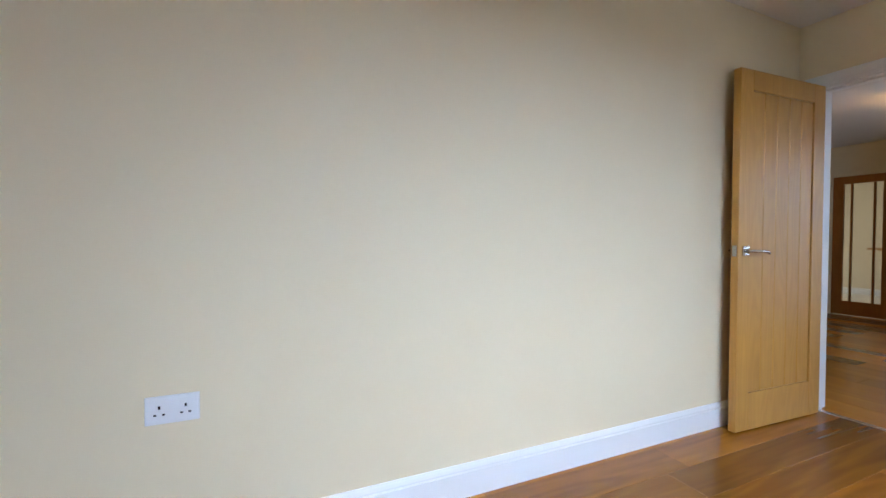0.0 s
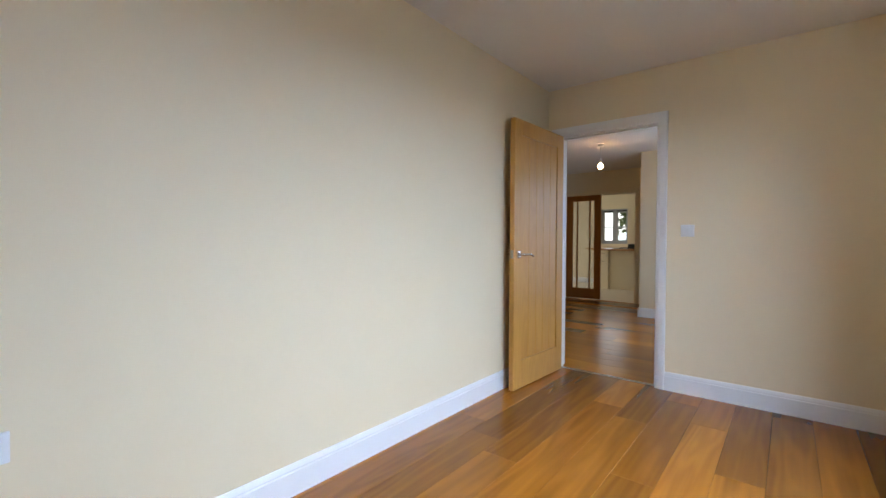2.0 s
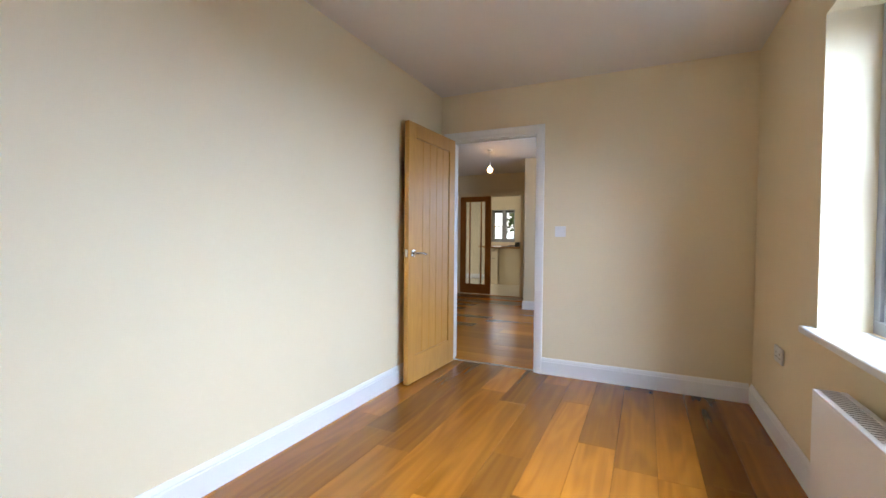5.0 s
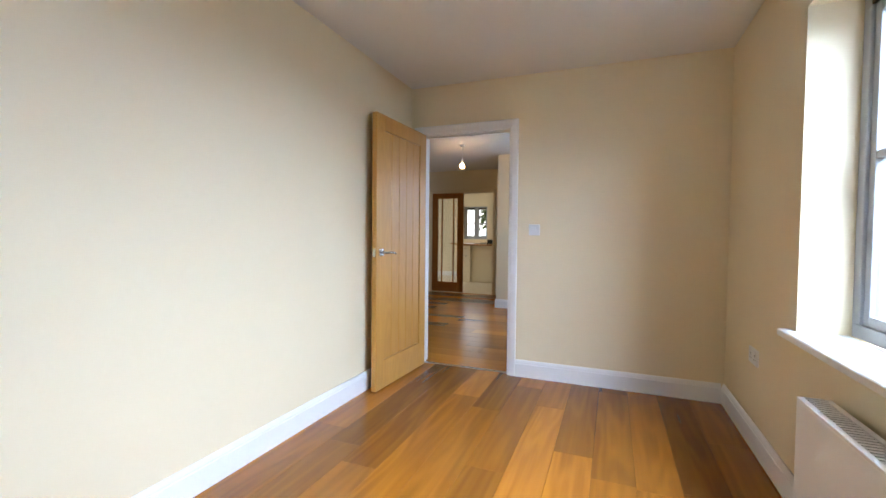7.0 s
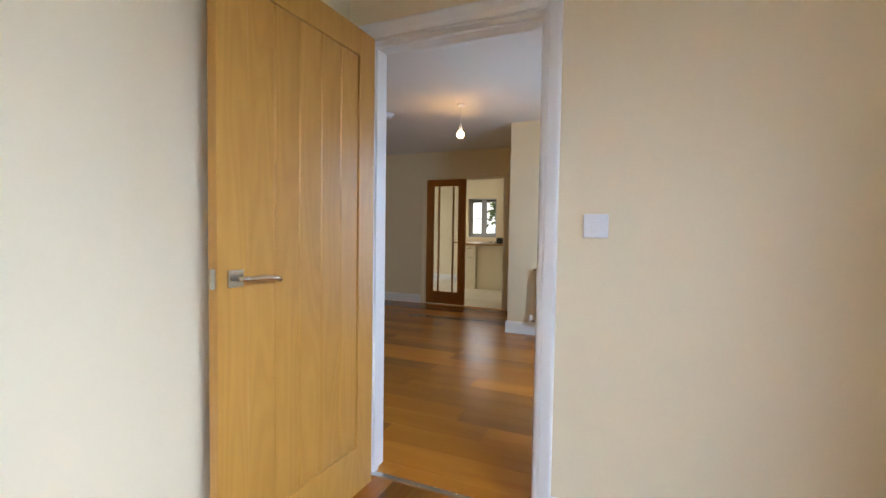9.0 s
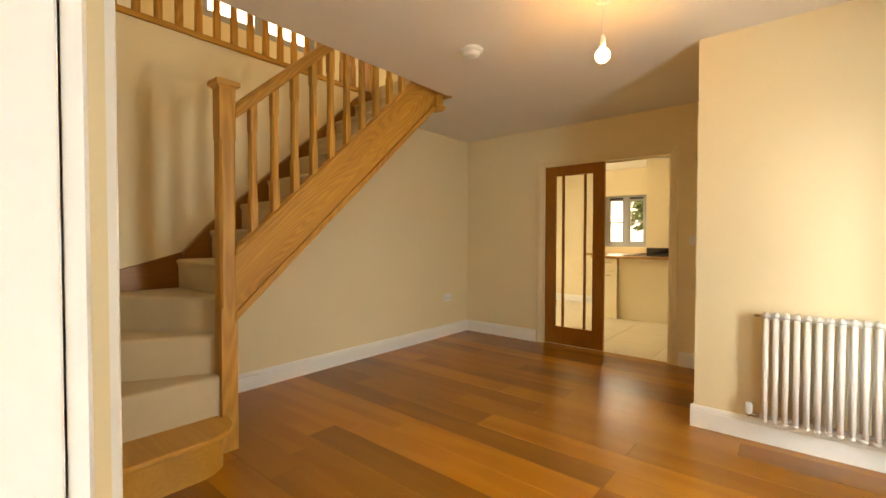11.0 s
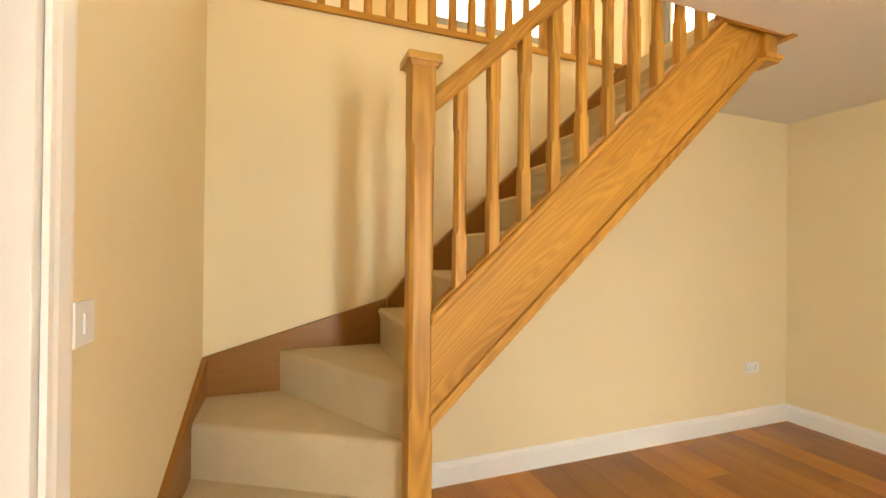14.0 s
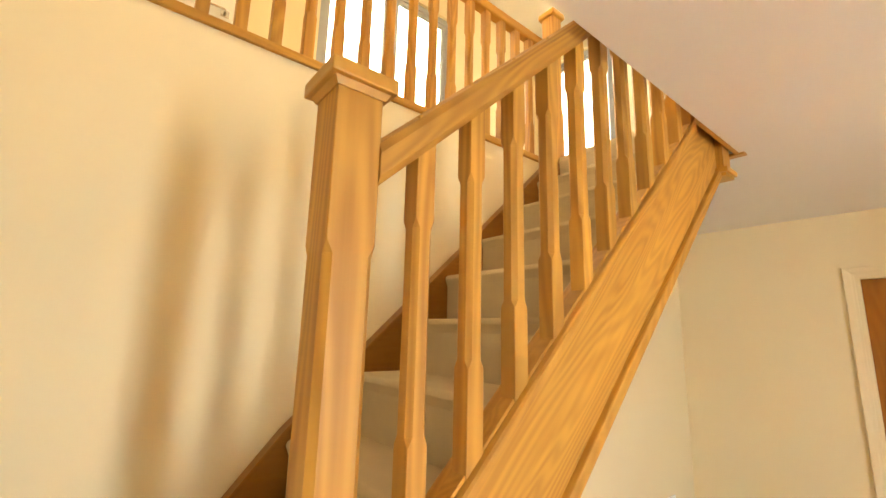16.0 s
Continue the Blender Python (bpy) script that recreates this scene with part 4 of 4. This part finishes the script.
def pendant():
    x, y = -0.497, 2.387
    t = thing("pendant_lamp", (x, y, CEIL), "bare lit bulb on a white ceiling pendant", "pendant lamp")
    part("ceiling_rose", turned(B(), [(0.04, 0.0), (0.042, -0.008), (0.036, -0.02), (0.012, -0.026)], (x, y, CEIL), 24), M_PLASTIC, t, "", True)
    part("flex", tube(B(), [(x, y, CEIL - 0.02), (x, y, 2.20)], 0.003, 8), M_PLASTIC, t, "white flex", True)
    part("lamp_holder", turned(B(), [(0.006, 0.05), (0.011, 0.04), (0.0145, 0.02), (0.015, -0.006), (0.012, -0.008)], (x, y, 2.158), 20), M_PLASTIC, t, "", True)
    part("bulb", turned(B(), [(0.010, 0.044), (0.014, 0.036), (0.027, 0.024), (0.035, 0.008), (0.036, -0.004), (0.032, -0.018), (0.022, -0.030), (0.005, -0.036)], (x, y, 2.108), 24), M_BULB, t, "glowing warm bulb", True)


pendant()


def smoke_alarm():
    x, y = -1.363, 2.44
    t = thing("smoke_alarm", (x, y, CEIL), "round white smoke alarm on the ceiling", "smoke alarm")
    part("base", turned(B(), [(0.076, 0.0), (0.076, -0.012), (0.066, -0.018)], (x, y, CEIL), 28), M_PLASTIC, t, "", True)
    part("cover", turned(B(), [(0.055, -0.012), (0.056, -0.03), (0.048, -0.044), (0.02, -0.048)], (x + 0.0, y, CEIL), 28), M_PLASTIC, t, "", True)


smoke_alarm()


# ---------------------------------------------------------------- kitchen
def base_unit(x0, x1, y0, y1, drawers):
    t = thing("kitchen_unit", ((x0 + x1) / 2, (y0 + y1) / 2, 0), "cream shaker kitchen base unit", "kitchen unit")
    part("body", box(B(), x0, y0 + 0.02, 0.0, x1, y1, 0.895, 0.002, 1), M_CREAM_UNIT, t)
    zs = [0.12, 0.70, 0.885]
    for a, b in zip(zs, zs[1:]):
        d = part("door" if a < 0.5 else "drawer_front", box(B(), x0 + 0.004, y0, a, x1 - 0.004, y0 + 0.02, b - 0.006, 0.003), M_CREAM_UNIT, t)
        xm = (x0 + x1) / 2
        zz = b - 0.06
        part("handle", tube(B(), [(xm - 0.05, y0, zz), (xm - 0.05, y0 - 0.025, zz), (xm + 0.05, y0 - 0.025, zz), (xm + 0.05, y0, zz)], 0.005, 8), M_CHROME, d, "", True)


base_unit(-1.995, -1.72, 6.56, 7.25, True)
t = thing("peninsula_panel", (-0.4, 6.64, 0), "plain cream panelling under the breakfast bar", "kitchen unit")
part("panel", box(B(), -1.718, 6.62, 0.10, -0.602, 6.66, 0.895, 0.002), M_CREAM_UNIT, t)
part("panel", box(B(), -0.598, 6.62, 0.10, 0.9, 6.66, 0.895, 0.002), M_CREAM_UNIT, t)
part("plinth", box(B(), -1.718, 6.635, 0.0, 0.9, 6.66, 0.098, 0.002), M_CREAM_UNIT, t)
single("worktop", prism(B(), [(-2.03, 6.36), (0.95, 6.36), (0.95, 7.298), (-1.523, 7.298), (-1.523, 7.948), (-2.55, 7.948), (-2.55, 7.36), (-2.03, 7.36)], "z", 0.897, 0.935, 0.006, 2), M_WORKTOP, "oiled oak kitchen worktop", "worktop")


def hob():
    t = thing("hob", (-1.2, 6.72, 0.935), "black glass hob on the oak worktop", "hob")
    part("glass_top", box(B(), -1.62, 6.5, 0.935, -0.6, 6.95, 0.946, 0.004), M_BLACK, t)
    for x, y in ((-1.4, 6.62), (-1.4, 6.83), (-1.05, 6.62), (-1.05, 6.83)):
        part("pan_support", tube(B(), [(x - 0.09, y, 0.946), (x - 0.08, y, 0.962), (x + 0.08, y, 0.962), (x + 0.09, y, 0.946)], 0.006, 8), M_BLACK, t)


hob()
single("upstand", box(B(), -1.50, 7.274, 0.9355, 0.95, 7.298, 1.04, 0.002), M_BLACK, "black glass upstand behind the hob", "upstand")

single("splashback", box(B(), -0.955, 7.286, 1.042, -0.25, 7.299, 1.645, 0.002), M_CHROME, "brushed steel splashback panel behind the hob", "splashback")
socket("single_socket", "y", 6.62, -1, -0.93, 0.80, 0.13, 0.07, "white plastic fused outlet under the breakfast bar", 0)


def downlight(x, y):
    t = thing("downlight", (x, y, CEIL), "recessed lit ceiling downlight", "downlight", "kitchen downlights")
    part("bezel", turned(B(), [(0.045, 0.0), (0.045, -0.004), (0.036, -0.006)], (x, y, CEIL), 24), M_PLASTIC, t, "", True)
    part("lens", turned(B(), [(0.033, -0.004), (0.033, -0.008)], (x, y, CEIL), 24), M_DOWNLIGHT, t, "glowing lens", True)


downlight(-1.15, 6.3)
downlight(-2.6, 6.0)

# kitchen floor tiles
base = structure("floor_kitchen", box(B(), -4.4, YK + 0.06, -0.1, 1.0, 7.95, -0.006), M_GROUT, "cream tiled kitchen floor")
tile = mesh_from(box(B(), -0.2975, -0.2975, -0.006, 0.2975, 0.2975, 0.0, 0.002, 1), "tile", M_TILE)
for i in range(9):
    for j in range(6):
        ob = new("tile", tile)
        ob.parent = base
        ob.location = (-4.09 + 0.6 * i, YK + 0.062 + 0.3 + 0.6 * j + 0.0, 0)

# ---------------------------------------------------------------- outside
structure("ground", box(B(), -400, -400, -0.6, 400, 400, -0.25), M_LAWN, "mown green lawn reaching the horizon")

# overcast sky seen through the windows
M_SKYGLOW = emitter("overcast_sky", (0.93, 0.97, 1.0), 2.6)
for name, wallbox in (("backdrop_north", (-60, 59, -0.25, 60, 60, 110)), ("backdrop_west", (-60, -60, -0.25, -59, 58, 110))):
    structure(name, box(B(), *wallbox), M_SKYGLOW, "bright overcast sky in the distance")


structure("backdrop_woods", box(B(), 59, -60, -0.25, 60, 58, 20), M_LEAF, "dark green woods in the distance")


def tree(name, x, y, h, r, leaves, seed, label):
    rng = random.Random(seed)
    t = thing(name, (x, y, -0.25), label, "tree")
    bm = B()
    trunk = [(x + 0.06 * i * rng.uniform(-1, 1), y + 0.06 * i * rng.uniform(-1, 1), -0.25 + h * 0.18 * i) for i in range(5)]
    tube(bm, trunk, 0.07, 8)
    for i in range(9):
        a, z = rng.uniform(0, 6.28), rng.uniform(0.3, 0.7) * h
        tube(bm, [(x, y, z), (x + 0.5 * r * math.cos(a), y + 0.5 * r * math.sin(a), z + 0.15 * h), (x + 0.85 * r * math.cos(a), y + 0.85 * r * math.sin(a), z + 0.22 * h)], 0.025, 6)
    part("trunk", bm, M_BARK, t)
    verts, faces = [], []
    for _ in range(leaves):
        d = Vector((rng.gauss(0, 1), rng.gauss(0, 1), rng.gauss(0, 1))).normalized() * rng.uniform(0.35, 1.0) ** 0.6
        bulge = 1 + 0.25 * math.sin(3.1 * d.x + seed) + 0.2 * math.sin(4.3 * d.z + d.y * 5)
        c = Vector((x + d.x * r * bulge, y + d.y * r * bulge, h * 0.58 + d.z * h * 0.42 * bulge))
        q = Euler((rng.uniform(0, 6.28), rng.uniform(0, 6.28), 0)).to_matrix()
        s = rng.uniform(0.05, 0.10)
        k = len(verts)
        verts += [c + q @ Vector(p) * s for p in ((-1, 0, 0), (0, -0.55, 0.1), (1, 0, 0), (0, 0.55, 0.1))]
        faces.append((k, k + 1, k + 2, k + 3))
    me = bpy.data.meshes.new("crown")
    me.from_pydata([tuple(v) for v in verts], [], faces)
    me.materials.append(M_LEAF)
    ob = new("crown", me)
    ob.parent, ob.matrix_parent_inverse = t, Matrix.Translation(t.location).inverted()


tree("garden_tree", -1.95, 11.2, 3.4, 0.85, 4000, 3, "leafy green tree outside the kitchen window")
tree("garden_tree", 7.5, 1.0, 4.0, 1.8, 6000, 5, "leafy green tree outside the bedroom window")
tree("garden_tree", 8.6, -2.4, 3.6, 1.7, 5000, 8, "leafy green tree outside the bedroom window")

# ---------------------------------------------------------------- floor planks, last
def plank_mesh(length, width, mat):
    return mesh_from(box(B(), -width / 2 + 0.0004, -length / 2 + 0.0004, -0.014, width / 2 - 0.0004, length / 2 - 0.0004, 0.0, 0.0012, 1), "plank", mat)


def lay(base, mat, turn, u0, u1, v0, v1, width, start, holes, lengths, seed):
    """Rows of planks across u, joints staggered along v. turn: rows lie along x instead of y."""
    rng = random.Random(seed)
    meshes = {}
    k0, k1 = math.floor((u0 - start) / width), math.ceil((u1 - start) / width)
    for k in range(k0, k1):
        a, b = max(u0, start + k * width), min(u1, start + (k + 1) * width)
        if b - a < 0.01:
            continue
        v = v0
        first = holes.get(k)
        nxt = first if first is not None else v0 + rng.uniform(0.3, 1.6)
        if first is not None:
            while nxt - 1.5 > v0:
                nxt -= 1.5
        while v < v1 - 1e-6:
            e = min(v1, nxt)
            if v1 - e < 0.12:
                e = v1
            L, W = round(e - v, 4), round(b - a, 4)
            key = (L, W)
            if key not in meshes:
                if turn:
                    meshes[key] = mesh_from(box(B(), -L / 2 + 0.0004, -W / 2 + 0.0004, -0.014, L / 2 - 0.0004, W / 2 - 0.0004, 0.0, 0.0012, 1), "plank", mat)
                else:
                    meshes[key] = plank_mesh(L, W, mat)
            ob = new("plank", meshes[key])
            ob.parent = base
            c, m_ = (v + e) / 2, (a + b) / 2
            ob.location = (c, m_, 0) if turn else (m_, c, 0)
            v, nxt = e, e + rng.choice(lengths)


base = structure("floor_bedroom", box(B(), XL, YB, -0.1, XR, 0.135, -0.0142), M_SUB, "varnished oak plank bedroom floor")
lay(base, M_PLANK_Y, False, XL, XR, YB, 0.134, 0.193, 0.456, {-1: -0.942, 2: -1.338, -3: -1.228}, (1.2, 1.5, 1.8), 11)
base = structure("floor_hall", box(B(), XS, 0.1355, -0.1, XE, YK + 0.058, -0.0142), M_SUB, "varnished oak plank hall floor")
lay(base, M_PLANK_X, True, 0.136, YK + 0.056, XS, XE, 0.193, 0.05, {}, (1.2, 1.5, 1.8), 23)
